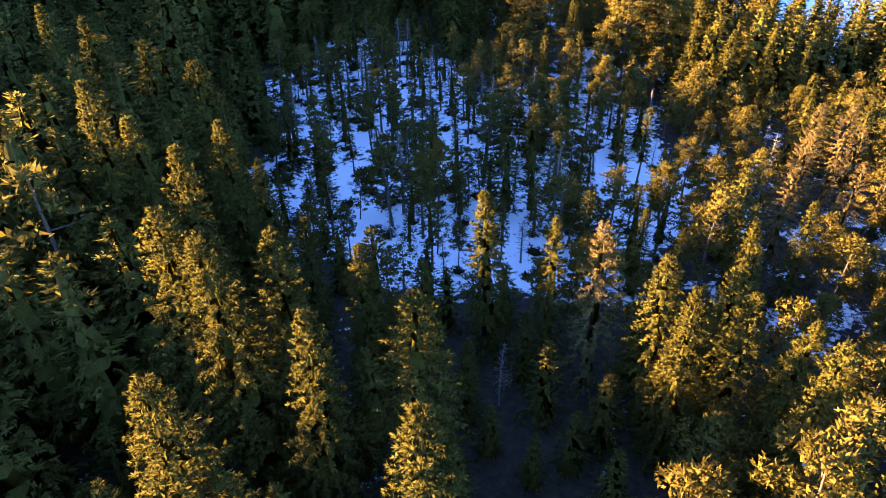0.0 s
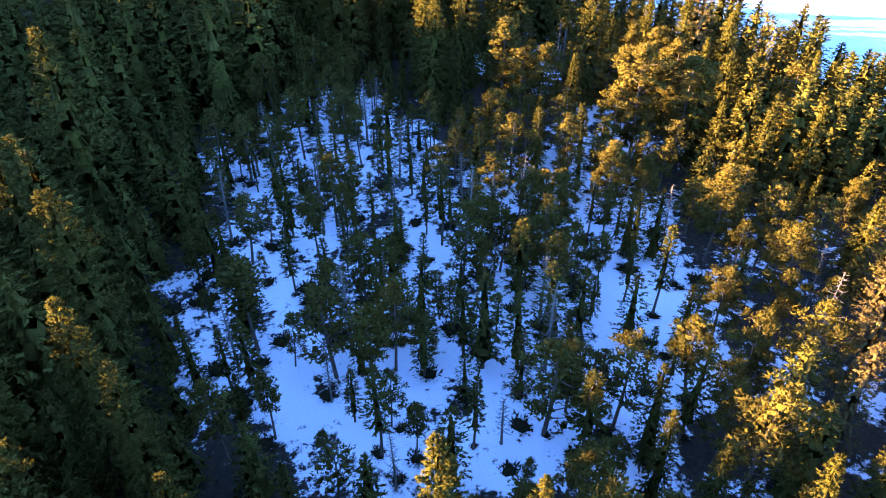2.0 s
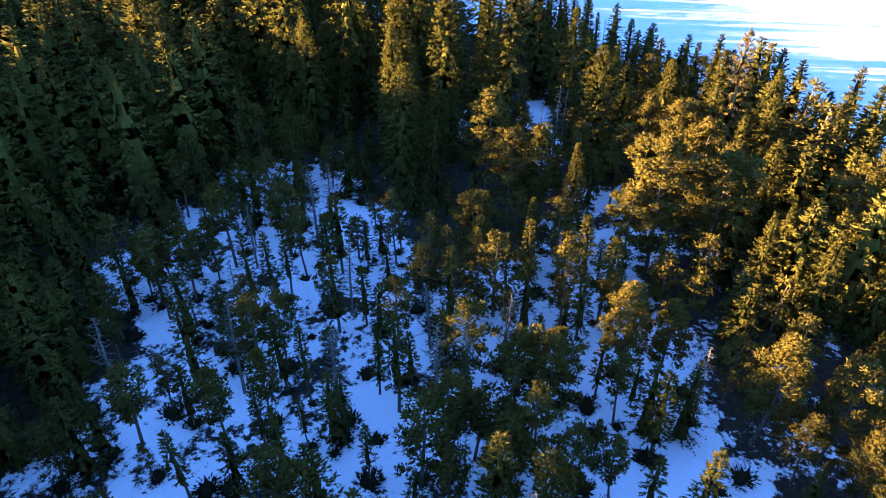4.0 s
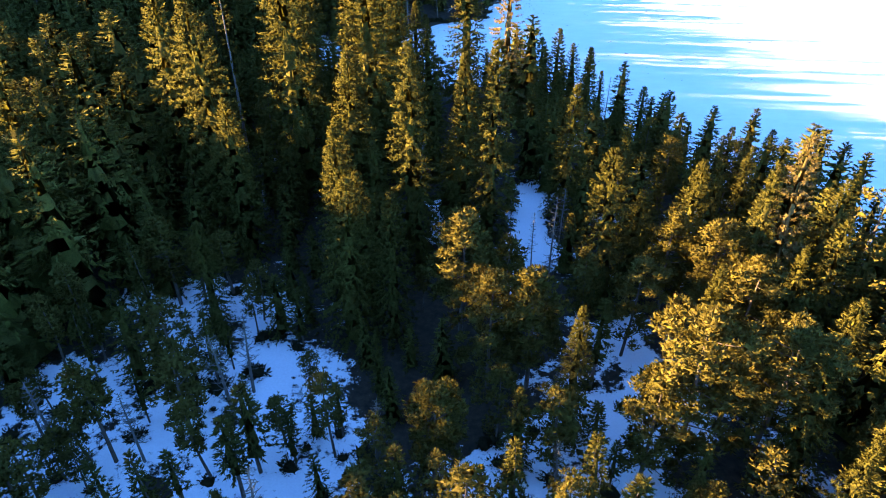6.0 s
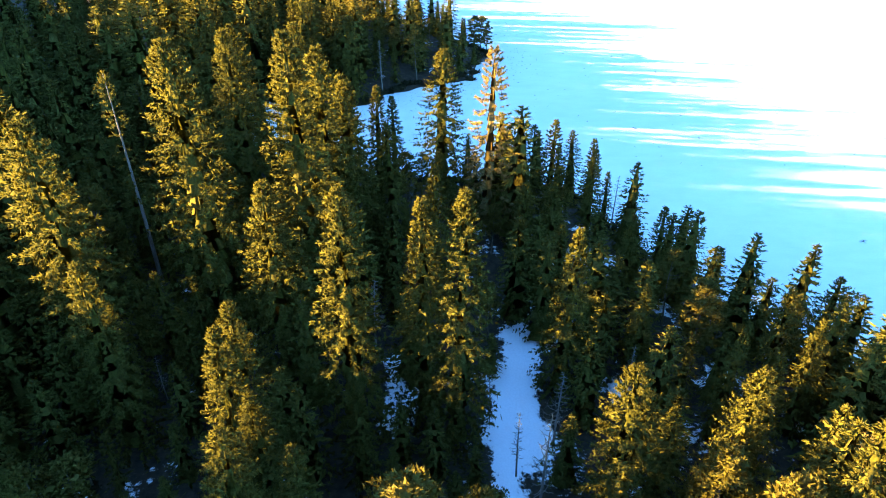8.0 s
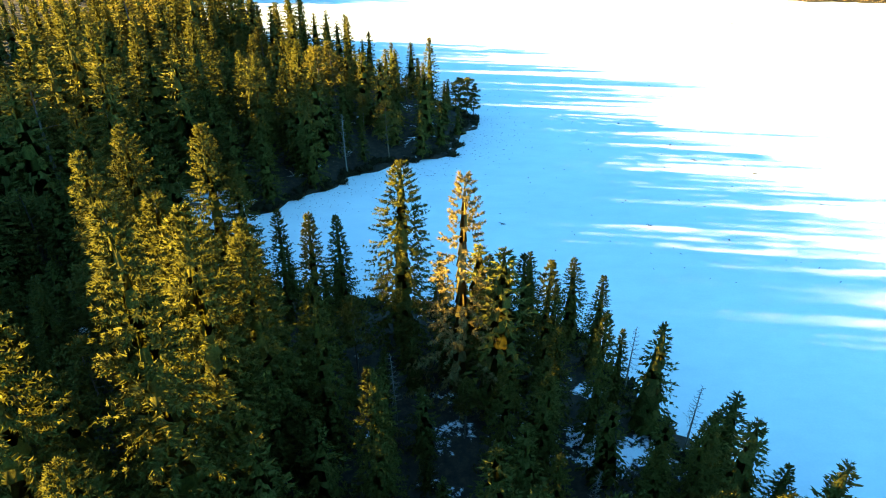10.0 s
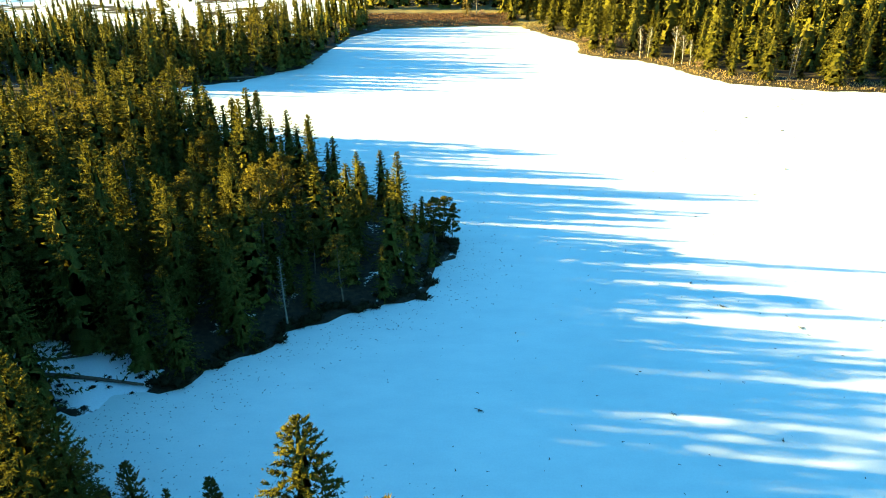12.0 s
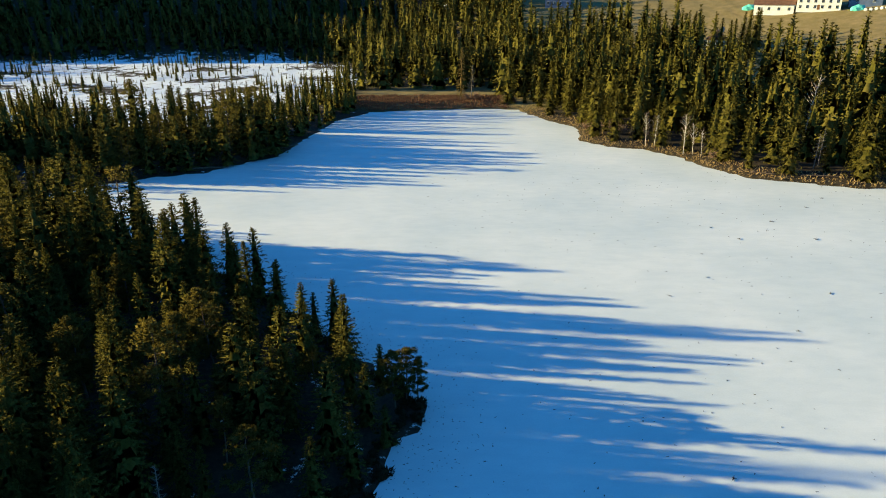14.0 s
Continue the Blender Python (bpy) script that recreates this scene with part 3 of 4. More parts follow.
for k in range(4):
    model(("finepine", k), "pine_tree", pine_shape(51 + k, 11, (1.9, 1.6, 2.1, 1.5)[k], 60, 80, (0.24, 0.36, 0.2, 0.3)[k], 0.82), 11,
          bark_brown, needles_pine, ("rounded yellow-green mountain pine on a bare stem", "mountain pine with a bushy olive crown and thin trunk")[k % 2],
          "mountain pines of the bog")
for k in range(4):
    model(("bog", k), "bog_pine", pine_shape(61 + k, 8, (1.1, 0.8, 1.3, 0.95)[k], 40, 34, (0.28, 0.45, 0.2, 0.36)[k], 0.72), 8,
          bark_brown, needles_pine, "thin stunted bog pine with a sparse dark crown standing in snow", "stunted pines in the clearing")
for k in range(3):
    model(("young", k), "young_spruce", spruce_shape(71 + k, 8, (1.0, 1.25, 0.85)[k], 20, 5, 7, 2, (0.25, 0.15, 0.35)[k], 0.6, 0.25, 0.8, 0.35, 0.0, 0.35), 8,
          bark_brown, needles_spruce, "slender young dark spruce standing in the snowy clearing", "young spruces in the clearing")
for k in range(2):
    model(("pale", k), "pale_spruce", spruce_shape(81 + k, 18, 3.7, 34, 6, 12, 5, 0.1, 0.68, 0.3, 0.7, 0.45, 0.22, 0.2, 0.16), 18,
          bark_grey, needles_pale, "pale yellowish half-bare spruce with thin drooping boughs", "pale spruces")
model(("grey", 0), "spruce_tree", spruce_shape(87, 18, 1.7, 34, 5, 6, 3, 0.3, 0.55, 0.3, 0.6, 0.3, 0.35, 0), 18,
      bark_grey, needles_spruce, "thin half-dead spruce with a bare grey top", "spruces of the bog forest")
for k in range(3):
    model(("dead", k), "dead_tree", snag_shape(91 + k, 9, 44 + 8 * k, (1.0, 1.4, 0.75)[k]), 9, bark_grey, bark_grey,
          "dead grey tree with bare broken twigs", "dead snags", "bare_crown")
for k in range(4):
    model(("shore", k), "spruce_tree", spruce_shape(121 + k, 18, (3.6, 4.1, 3.1, 3.7)[k], 36, 6, 6, 2, 0.03, 1.1, 0.35, 0.92, 0.4, 0.0, 0.5), 18, bark_brown, needles_spruce,
          "tall lakeside spruce with dense boughs down to the ground", "spruces on the far shore")
for k in range(2):
    model(("birch", k), "birch_tree", birch_shape(101 + k), 11, bark_birch, twigs_mat, "leafless birch with a white stem on the lake shore", "birches on the shore", "bare_crown")

placed = []


def plant(kind, x, y, top, wide=1.0, tall=None, z=None):
    keys = [k for k in QUEUE if k[0] == kind]
    key = keys[int(rng.integers(len(keys)))]
    z = float(height(x, y)) if z is None else z
    tall = top - z if tall is None else tall
    QUEUE[key].append(planted(x, y, z, tall, MODELS[key][1], wide * rng.uniform(0.9, 1.1), rng.uniform(0, 360), tuple(rng.normal(0, 1.2, 2))))
    placed.append((x, y, tall))


for x, y, top in SPRUCE_A + SPRUCE_B + SPRUCE_C + SPRUCE_D:
    plant("fine" if y < 62 or -12 < x < 34 and 95 < y < 160 else "spruce", x, y, top)
for x, y, top in PINE_A + PINE_B:
    plant("finepine", x, y, top, 1.35)
for x, y, top in PALE_A:
    plant("pale", x, y, top)
plant("grey", -13.3, 138.5, 22.5)
for x, y, top in DEAD_A + ((21.6, 119.5, 8.5), (18.6, 116.4, 7.4), (17.0, 121.0, 6.5)):
    plant("dead", x, y, top)
marked = np.array(placed)


# ---- the rest of the forest, sown by area ----
def local_top(x, y):
    w = 1 / (4 + np.hypot(marked[:, 0] - x, marked[:, 1] - y) ** 2) ** 1.5
    return float((w * marked[:, 2]).sum() / w.sum())


def area(x, y, gap, clear, bog):
    """What grows at a place: kind, least and greatest height, spacing; None for open ground."""
    if gap < 0.5:
        return None
    if x > 62 and y < 100:
        return ("far", 8, 13, 4.4)
    if x < -56 and 250 < y < 302:
        return ("tall", 3, 6.5, 2.6)
    if y > 262 or x > 62:
        if bog < -3:
            open_snow = math.sin(x * 0.07 + 2 * math.sin(y * 0.03)) * math.sin(y * 0.06 + 1) > -0.15 and bog < -10
            return ("small", 1.0, 3.5, 6.5) if open_snow else ("small", 1.5, 6.5, 3.8)
        if bog < 6 and y > 420:
            return ("far", 5, 11, 6.0)
        if x < -62 and y < 345:
            return ("tall", 11, 16, 3.8)
        if x < -8 and y < 292:
            return ("mix", 4.5, 9, 3.3)
        if x < -8 and y < 400:
            return ("mix", 7, 16, 3.6) if y < 345 else ("mix", 6, 15, 4.4)
        if x < 45 and y < 432:
            return None
        if x > 20 and y < 432 or x >= 45:
            if gap > (62 if x > 115 else 100) + 12 * math.sin(x * 0.05) and x > 62 + (y - 400) * 0.2:
                return None
            if x > 200 or gap < 4:
                return None
            return ("shore" if gap < 13 else "east", 7 + min(gap, 24) * 0.35, 17 + min(gap, 24) * 0.45, 5.2)
        if y > 720 or x < -340:
            return None
        return ("far", 17, 26, 7.0 if y < 620 else 10.0)
    if clear < -1.0:
        lane = math.sin(0.5 * x + 1.1 * math.sin(0.3 * y)) * math.sin(0.36 * y + 0.8 * math.sin(0.35 * x))
        return ("bog", 4.5, 9.5, 1.8) if lane < 0.26 else ("bog", 2.5, 6.0, 5.0)
    # unseen belt on the western hill; its heights set how far the shade reaches
    if x < -116 and x > -140 and y < 250:
        return ("tall", 8, 12, 2.6) if 62 < y < 112 else ("tall", 5, 9, 2.6) if y < 62 else ("tall", 10, 13, 2.6) if y < 127 else ("tall", 5, 8, 2.4) if y < 152 else ("tall", 12, 16, 2.6) if y < 190 else ("tall", 5, 9, 2.6)
    h = local_top(x, y)
    if y > 165 and x > -58:
        return ("mix", 0.5 * h, 1.0 * h, 3.2) if x > -40 else ("tall", 9, 14, 3.5 if x > -80 else 7.0)
    if x > 34 and 84 < y < 122:
        return ("tall", 9, 13.5, 2.5)
    if x > 12 and y < 112:
        return ("pines", max(6, 0.6 * h), 1.0 * h, 3.0) if y < 62 else ("pines", max(5, 0.45 * h), 0.85 * h, 2.8)
    if x < -58 and 104 < y < 200:
        return ("tall", 9, 14, 4.0 if x > -75 else 7.5)
    if -46 < x < -26 and 40 < y < 72:
        return ("tall", 15, 20, 3.1)
    if -48 < x < -20 and 104 < y < 142:
        return ("tall", 14, 18.5, 3.1)
    if x < -20 and y < 62:
        return ("tall", 12, 17, 3.2 if x > -60 else 9.0)
    if x > 19 and y > 112 and y < 165:
        return ("tall", 0.6 * h, 0.95 * h, 2.7)
    if x < -22 and 96 < y < 165 or x < -42 and 62 < y < 145:
        return ("tall", 9, 15, 3.2 if x > -66 else 9.0)
    if x < -34:
        return ("tall", 10, 16, 3.3 if x > -60 else 9.0)
    return ("tall", 0.28 * h, 0.56 * h, 2.6)


cells = {}


def free(x, y, s):
    i, j = int(x // 3), int(y // 3)
    k = int(s // 3) + 1
    for a in range(i - k, i + k + 1):
        for b in range(j - k, j + k + 1):
            for px, py, ps in cells.get((a, b), ()):
                if (px - x) ** 2 + (py - y) ** 2 < (0.5 * (s + ps)) ** 2:
                    return False
    return True


def take(x, y, s):
    cells.setdefault((int(x // 3), int(y // 3)), []).append((x, y, s))


for x, y, tall in marked:
    take(x, y, 3.2)
tries = np.concatenate([np.stack([rng.uniform(-75, 62, 26000), rng.uniform(8, 262, 26000)], -1),
                        np.stack([rng.uniform(62, 100, 800), rng.uniform(5, 95, 800)], -1),
                        np.stack([rng.uniform(-141, -75, 3700), rng.uniform(20, 300, 3700)], -1),
                        np.stack([rng.uniform(-165, -75, 2500), rng.uniform(300, 400, 2500)], -1),
                        np.stack([rng.uniform(-75, 200, 16000), rng.uniform(262, 480, 16000)], -1),
                        np.stack([rng.uniform(-300, 60, 6000), rng.uniform(360, 640, 6000)], -1),
                        np.stack([rng.uniform(-340, 200, 3000), rng.uniform(600, 720, 3000)], -1)])
for a, b, w in PATHS:
    tries = tries[to_line(a, b, tries[:, 0], tries[:, 1]) > w + 0.3]
grounds = height(tries[:, 0], tries[:, 1])
gaps, clears, bogs = (to_edge(p, tries[:, 0], tries[:, 1]) for p in (LAKE, CLEARING, FAR_BOG))
clears = clears + 2.2 * np.sin(tries[:, 0] * 0.45) * np.sin(tries[:, 1] * 0.37 + 1) + rng.normal(0, 0.8, len(tries))
woods = {"spruce": [], "pine": [], "far": []}
singles = {"spruce": 0, "pine": 0}
for (x, y), z, gap, clear, bog in zip(tries, grounds, gaps, clears, bogs):
    what = area(x, y, gap, clear, bog)
    if what is None or not free(x, y, what[3]):
        continue
    kind, lo, hi, s = what
    take(x, y, s)
    tall = rng.uniform(lo, hi)
    luck = rng.uniform()
    near = -20 < x < 44 and 18 < y < 215
    if kind == "bog":
        plant("dead" if luck < 0.14 else "young" if luck < 0.62 else "bog", x, y, 0, rng.uniform(1.1, 1.8), tall, z)
    elif kind == "shore":
        plant("shore", x, y, 0, rng.uniform(0.9, 1.2), tall, z)
    elif kind == "east":
        woods["far"].append((x, y, z, tall))
    elif kind == "far" or x < -64 or y > 345:
        woods["far"].append((x, y, z, tall))
    elif kind == "small":
        woods["spruce" if luck < 0.5 else "pine"].append((x, y, z, tall))
    else:
        share = {"pines": 0.6, "mix": 0.09, "tall": 0.08}[kind]
        if near and luck > 0.965:
            plant("dead", x, y, 0, 1.0, tall * 0.8, z)
        elif luck < share:
            if near and singles["pine"] < 90:
                singles["pine"] += 1
                plant("pine", x, y, 0, 1.2, tall, z)
            else:
                woods["pine"].append((x, y, z, tall))
        elif near and singles["spruce"] < 100:
            singles["spruce"] += 1
            plant("spruce", x, y, 0, rng.uniform(0.9, 1.2), tall, z)
        else:
            woods["spruce"].append((x, y, z, tall))

# ---- birches along the far shore ----
for x, y, tall in ((84.5, 323, 10.5), (77.5, 332.5, 9), (79.5, 331.5, 8.5), (86.5, 322, 8), (119, 332, 17), (88, 320, 7)):
    plant("birch", x, y, 0, 1.0, tall)

for x, y, tall in ((109, 306, 8), (111, 308, 9), (33, 409, 12)):
    plant("dead", x, y, 0, 1.3, tall)
plant("pale", 29, 405, 0, 0.62, 19)
for x, y, tall in ((128, 424, 17), (123, 431, 18), (133, 427, 15), (138, 429, 17), (143, 435, 16), (149, 440, 15), (119, 438, 18), (125, 446, 17), (141, 424, 18), (131, 418, 17)):
    plant("shore", x, y, 0, 1.1, tall)

for key, ms in QUEUE.items():
    thing = MODELS[key][0]
    if not ms:
        for o in (*thing.children, thing):
            bpy.data.objects.remove(o)
        continue
    for m in ms[1:]:
        copy_thing(thing, m)
    thing.matrix_basis = ms[0]


def joined_woods(name, label, shapes, spots, wood, leaf, model_h, wide=(1.3, 1.7)):
    vs, ts, sl, tn, ns, k = [], [], [], [], [], 0
    ready = []
    for (sv, st), (cv, ct) in shapes:
        cn = crown_normals(cv, ct)
        ready.append(((sv, st, 1, unit(sv * [1, 1, 0])), (cv, facing(cv, ct, cn), 0, cn)))
    for x, y, z, tall in spots:
        s, a, w = tall / model_h, rng.uniform(0, 6.3), rng.uniform(*wide)
        ca, sa = math.cos(a), math.sin(a)
        tone = rng.uniform()
        for v, t, slot, nor in ready[int(rng.integers(len(ready)))]:
            vs.append(np.stack([(v[:, 0] * ca - v[:, 1] * sa) * s * w + x, (v[:, 0] * sa + v[:, 1] * ca) * s * w + y, v[:, 2] * s + z], -1))
            ns.append(np.stack([nor[:, 0] * ca - nor[:, 1] * sa, nor[:, 0] * sa + nor[:, 1] * ca, nor[:, 2]], -1))
            ts.append(t + k)
            sl.append(np.full(len(t), slot))
            tn.append(np.full(len(v), tone))
            k += len(v)
    ob = new(name, tri_mesh(name, np.concatenate(vs), np.concatenate(ts), [leaf, wood], np.concatenate(sl), np.concatenate(tn), np.concatenate(ns)))
    return tagged(ob, label, "forest", kind="stuff")


mid_spruce = [spruce_shape(200 + k, 18, (3.4, 2.9, 3.7, 3.1)[k], 27, 5, 5, 2, 0.06, 1.3, 0.33, 0.88, 0.4, 0.0, 0.5, 0.24, 4) for k in range(4)]
mid_pine = [pine_shape(210 + k, 11, (1.7, 1.4)[k], 26, 30, 0.36, 1.1, 1.0, 1) for k in range(2)]
far_spruce = [spruce_shape(220 + k, 18, (3.3, 2.8, 3.7, 3.0)[k], 22, 5, 3, 1, 0.03, 1.7, 0.35, 0.95, 0.4, 0.0, 0.62, 0.3, 3) for k in range(4)]
joined_woods("spruce_woods", "dense green spruce woods round the lake", mid_spruce, woods["spruce"], bark_brown, needles_joined, 18)
joined_woods("pine_woods", "scattered mountain pines of the bog woods", mid_pine, woods["pine"], bark_brown, needles_pine_joined, 11)
joined_woods("far_woods", "distant spruce forest behind the lake and bog, plus an unseen western shade belt", far_spruce, woods["far"], bark_brown, needles_far, 18, (0.95, 1.25))

# ---- low heath round the stems in the clearing ----
def heath_shape(seed):
    g = np.random.default_rng(seed)
    n_t = 170
    d = unit(g.normal(size=(n_t, 3)) * [1, 1, 0.4] + [0, 0, 0.25])
    d[:, 2] = np.abs(d[:, 2])
    b0 = d * g.uniform(0.2, 0.8, (n_t, 1)) * [1.0, 0.8, 0.45]
    ln = g.uniform(0.16, 0.34, n_t)
    dome = np.array([[math.cos(a) * q, math.sin(a) * q * 0.8, zz] for q, zz in ((0.6, 0.0), (0.45, 0.22)) for a in np.arange(8) * 0.785] + [[0, 0, 0.36]])
    dome[:16, :2] *= g.uniform(0.6, 1.35, (16, 1))
    tri = [[k, (k + 1) % 8, 8 + k] for k in range(8)] + [[(k + 1) % 8, 8 + (k + 1) % 8, 8 + k] for k in range(8)] + [[8 + k, 8 + (k + 1) % 8, 16] for k in range(8)]
    return merged([(dome, np.array(tri)), spikes(g, b0, unit(d + [0, 0, 0.4]), ln, ln * 0.3, 1)])


mounds = [tri_mesh("heath_mound", *heath_shape(300 + k), [heath]) for k in range(4)]
stems = [p for p in placed if inside(CLEARING, np.array(p[0]), np.array(p[1]))]
spots = [(x + rng.normal(0, 0.3), y + rng.normal(0, 0.3)) for x, y, tall in stems if rng.uniform() < 0.75]
while len(spots) < 290:
    x, y = rng.uniform(-26, 31), rng.uniform(49, 119)
    if inside(CLEARING, np.array(x), np.array(y)):
        spots.append((x, y))
for (x, y), gz in zip(spots, height([p[0] for p in spots], [p[1] for p in spots]).tolist()):
    o = new("heath_shrub", mounds[int(rng.integers(4))])
    s = rng.choice([0.4, 0.6, 0.85, 1.1, 1.45], p=[0.1, 0.2, 0.25, 0.25, 0.2])
    o.matrix_basis = pose(x, y, gz - 0.05, 0, 0, rng.uniform(0, 360)) @ Matrix.Diagonal((s, s, s * 0.8, 1))
    tagged(o, "dark low heath shrub poking through the snow", "shrub", "heath shrubs in the clearing")


# ---- shrubs on the near lake bank ----
def along(points, step):
    out = []
    for (ax, ay), (bx, by) in zip(points[:-1], points[1:]):
        n_s = max(1, int(math.hypot(bx - ax, by - ay) / step))
        out += [(ax + (bx - ax) * (k + 0.5) / n_s, ay + (by - ay) * (k + 0.5) / n_s, by - ay, ax - bx) for k in range(n_s)]
    return out


bank = along(SHORE_WEST[11:] + SHORE[:6], 0.95)
for x, y, nx, ny in bank:
    s = math.hypot(nx, ny)
    off = rng.uniform(-0.1, 2.0)
    if inside(LAKE, np.array(x + nx / s), np.array(y + ny / s)):
        nx, ny = -nx, -ny
    px, py = x + nx / s * off, y + ny / s * off
    if any(to_line(a, b, np.array(px), np.array(py)) < w for a, b, w in PATHS):
        continue
    o = new("bank_shrub", mounds[int(rng.integers(4))])
    k = rng.uniform(0.7, 1.5)
    o.matrix_basis = pose(px, py, max(0.0, float(height(px, py))) - 0.08, 0, 0, rng.uniform(0, 360)) @ Matrix.Diagonal((k, k, k * 1.1, 1))
    tagged(o, "dark leafless heath shrub overhanging the lake ice", "shrub", "shrubs on the lake bank")


for k in range(34):
    px, py = rng.uniform(-22, -8), rng.uniform(179.5, 186.5)
    if inside(LAKE, np.array(px), np.array(py)):
        continue
    o = new("bank_shrub", mounds[int(rng.integers(4))])
    k = rng.uniform(0.2, 0.7)
    o.matrix_basis = pose(px, py, float(height(px, py)) - 0.03, 0, 0, rng.uniform(0, 360)) @ Matrix.Diagonal((k, k, k * 0.6, 1))
    tagged(o, "small dark tuft of heath in the rough snow of the bay", "shrub", "shrubs on the lake bank")


# ---- fallen logs ----
def log_mesh(length, radius, seed):
    g = np.random.default_rng(seed)
    st = np.linspace(0, 1, 9)
    mid = np.stack([st * length, 0.06 * length * np.sin(st * 3 + g.uniform(0, 3)) * 0.4, radius + 0 * st], -1)
    v, t = tube(mid, radius * (1.05 - 0.55 * st), 8)
    caps = np.array([[0, (k + 1) % 8, k] for k in range(1, 7)] + [[64, 64 + k, 64 + (k + 1) % 8] for k in range(1, 7)])
    pieces = [(v, np.concatenate([t, caps]))]
    for k in range(5):
        at = mid[2 + k]
        d = unit(g.normal(size=3) * [0.6, 1, 0.3] + [0, 0, 0.8])
        pieces.append(tube([at, at + d * 0.5 * radius * 5], [radius * 0.25, radius * 0.1], 4))
    return tri_mesh("log", *merged(pieces), [bark_brown])


for k, (ax, ay, bx, by, r, label) in enumerate((
        (-18.0, 182.0, -7.6, 181.3, 0.24, "dark fallen log lying across the snowy bank of the bay"),
        (-20.0, 183.6, -14.2, 185.4, 0.16, "thin dark fallen trunk in the snow of the bay"),
        (-22.6, 322.5, -16.4, 335.0, 0.3, "snow-dusted fallen log at the edge of the ice"),
        (-36.0, 306.6, -28.0, 310.5, 0.25, "fallen log along the far bank"),
        (94.0, 304.5, 99.0, 302.5, 0.2, "fallen log under the spruces on the shore"),
        (104.0, 301.5, 112.0, 299.0, 0.16, "pale fallen birch stem on the far shore"))):
    o = new("fallen_log", log_mesh(math.hypot(bx - ax, by - ay), r, 400 + k))
    za, zb = max(0.02, float(height(ax, ay))), max(0.02, float(height(bx, by)))
    o.matrix_basis = pose(ax, ay, za - 0.04, 0, -math.degrees(math.atan2(zb - za, math.hypot(bx - ax, by - ay))), math.degrees(math.atan2(by - ay, bx - ax)))
    tagged(o, label, "log", "fallen logs")


# ---- twigs and litter on the ice ----
def twig_mesh(seed):
    g = np.random.default_rng(seed)
    pieces = []
    for k in range(7):
        a, ln = g.uniform(0, 6.3), g.uniform(0.25, 0.8)
        p = np.array([g.normal(0, 0.12), g.normal(0, 0.12), 0.05])
        q = p + [math.cos(a) * ln, math.sin(a) * ln, g.uniform(0.0, 0.12)]
        pieces.append(tube([p, (p + q) / 2 + [0, 0, 0.05], q], [0.05, 0.035, 0.015], 4))
    return tri_mesh("twig", *merged(pieces), [debris_mat])


twig_meshes = [twig_mesh(500 + k) for k in range(5)]
for k, (x, y) in enumerate(((41.2, 177.5), (49.5, 174), (52.1, 195.6), (63.8, 182.5), (58.9, 147.6), (59, 191.3), (44.5, 209.4), (56.1, 239), (63.6, 245.6),
                            (69.1, 228.7), (84.5, 271.3), (50.3, 201), (24, 178), (75, 262), (66, 255), (88, 262), (79, 240), (72, 268), (95, 280), (101, 286))):
    o = new("twig_litter", twig_meshes[k % 5])
    s = rng.uniform(0.4, 0.75)
    o.matrix_basis = pose(x, y, 0.0, 0, 0, rng.uniform(0, 360)) @ Matrix.Scale(s, 4)
    tagged(o, "small dark bundle of twigs lying on the snowy ice", "twig", "twigs on the ice")

chips_v, chips_t = [], []
edge = along(SHORE_WEST[11:], 0.25)
for x, y, nx, ny in edge:
    s = math.hypot(nx, ny)
    if not inside(LAKE, np.array(x + nx / s), np.array(y + ny / s)):
        nx, ny = -nx, -ny
    for k in range(3):
        off = abs(rng.normal(0.3, 4.0)) + 0.2
        c = np.array([x + nx / s * off + rng.normal(0, 1.2), y + ny / s * off + rng.normal(0, 1.2), 0.015])
        r, a = rng.uniform(0.03, 0.11), rng.uniform(0, 6.3)
        tri = [c + [math.cos(a + j * 2.1) * r * (1.8 if j == 0 else 0.7), math.sin(a + j * 2.1) * r * (1.8 if j == 0 else 0.7), 0] for j in range(3)]
        chips_t += [[len(chips_v), len(chips_v) + 1, len(chips_v) + 3], [len(chips_v) + 1, len(chips_v) + 2, len(chips_v) + 3], [len(chips_v) + 2, len(chips_v), len(chips_v) + 3]]
        chips_v += tri + [c + [0, 0, 0.05]]
for k in range(900):
    c = np.array([rng.uniform(20, 130), rng.uniform(165, 330), 0.012])
    if not inside(LAKE, c[0], c[1]) or to_edge(LAKE, c[0], c[1]) > -1:
        continue
    r, a = rng.uniform(0.04, 0.16), rng.uniform(0, 6.3)
    tri = [c + [math.cos(a + j * 2.1) * r * (2.2 if j == 0 else 0.6), math.sin(a + j * 2.1) * r * (2.2 if j == 0 else 0.6), 0] for j in range(3)]
    chips_t += [[len(chips_v), len(chips_v) + 1, len(chips_v) + 3], [len(chips_v) + 1, len(chips_v) + 2, len(chips_v) + 3], [len(chips_v) + 2, len(chips_v), len(chips_v) + 3]]
    chips_v += tri + [c + [0, 0, 0.05]]
o = new("ice_litter", tri_mesh("ice_litter", np.array(chips_v), np.array(chips_t), [debris_mat]))
tagged(o, "scattered bark chips and needles blown over the ice", "litter", kind="stuff")


# ---- reeds and dry grass at the far end, bare bushes ----
reed_mat = plain("dry_reeds", (0.1, 0.045, 0.022), (0.2, 0.1, 0.05), 1.5)
straw_mat = plain("dry_grass", (0.22, 0.15, 0.06), (0.36, 0.25, 0.12), 1.5)


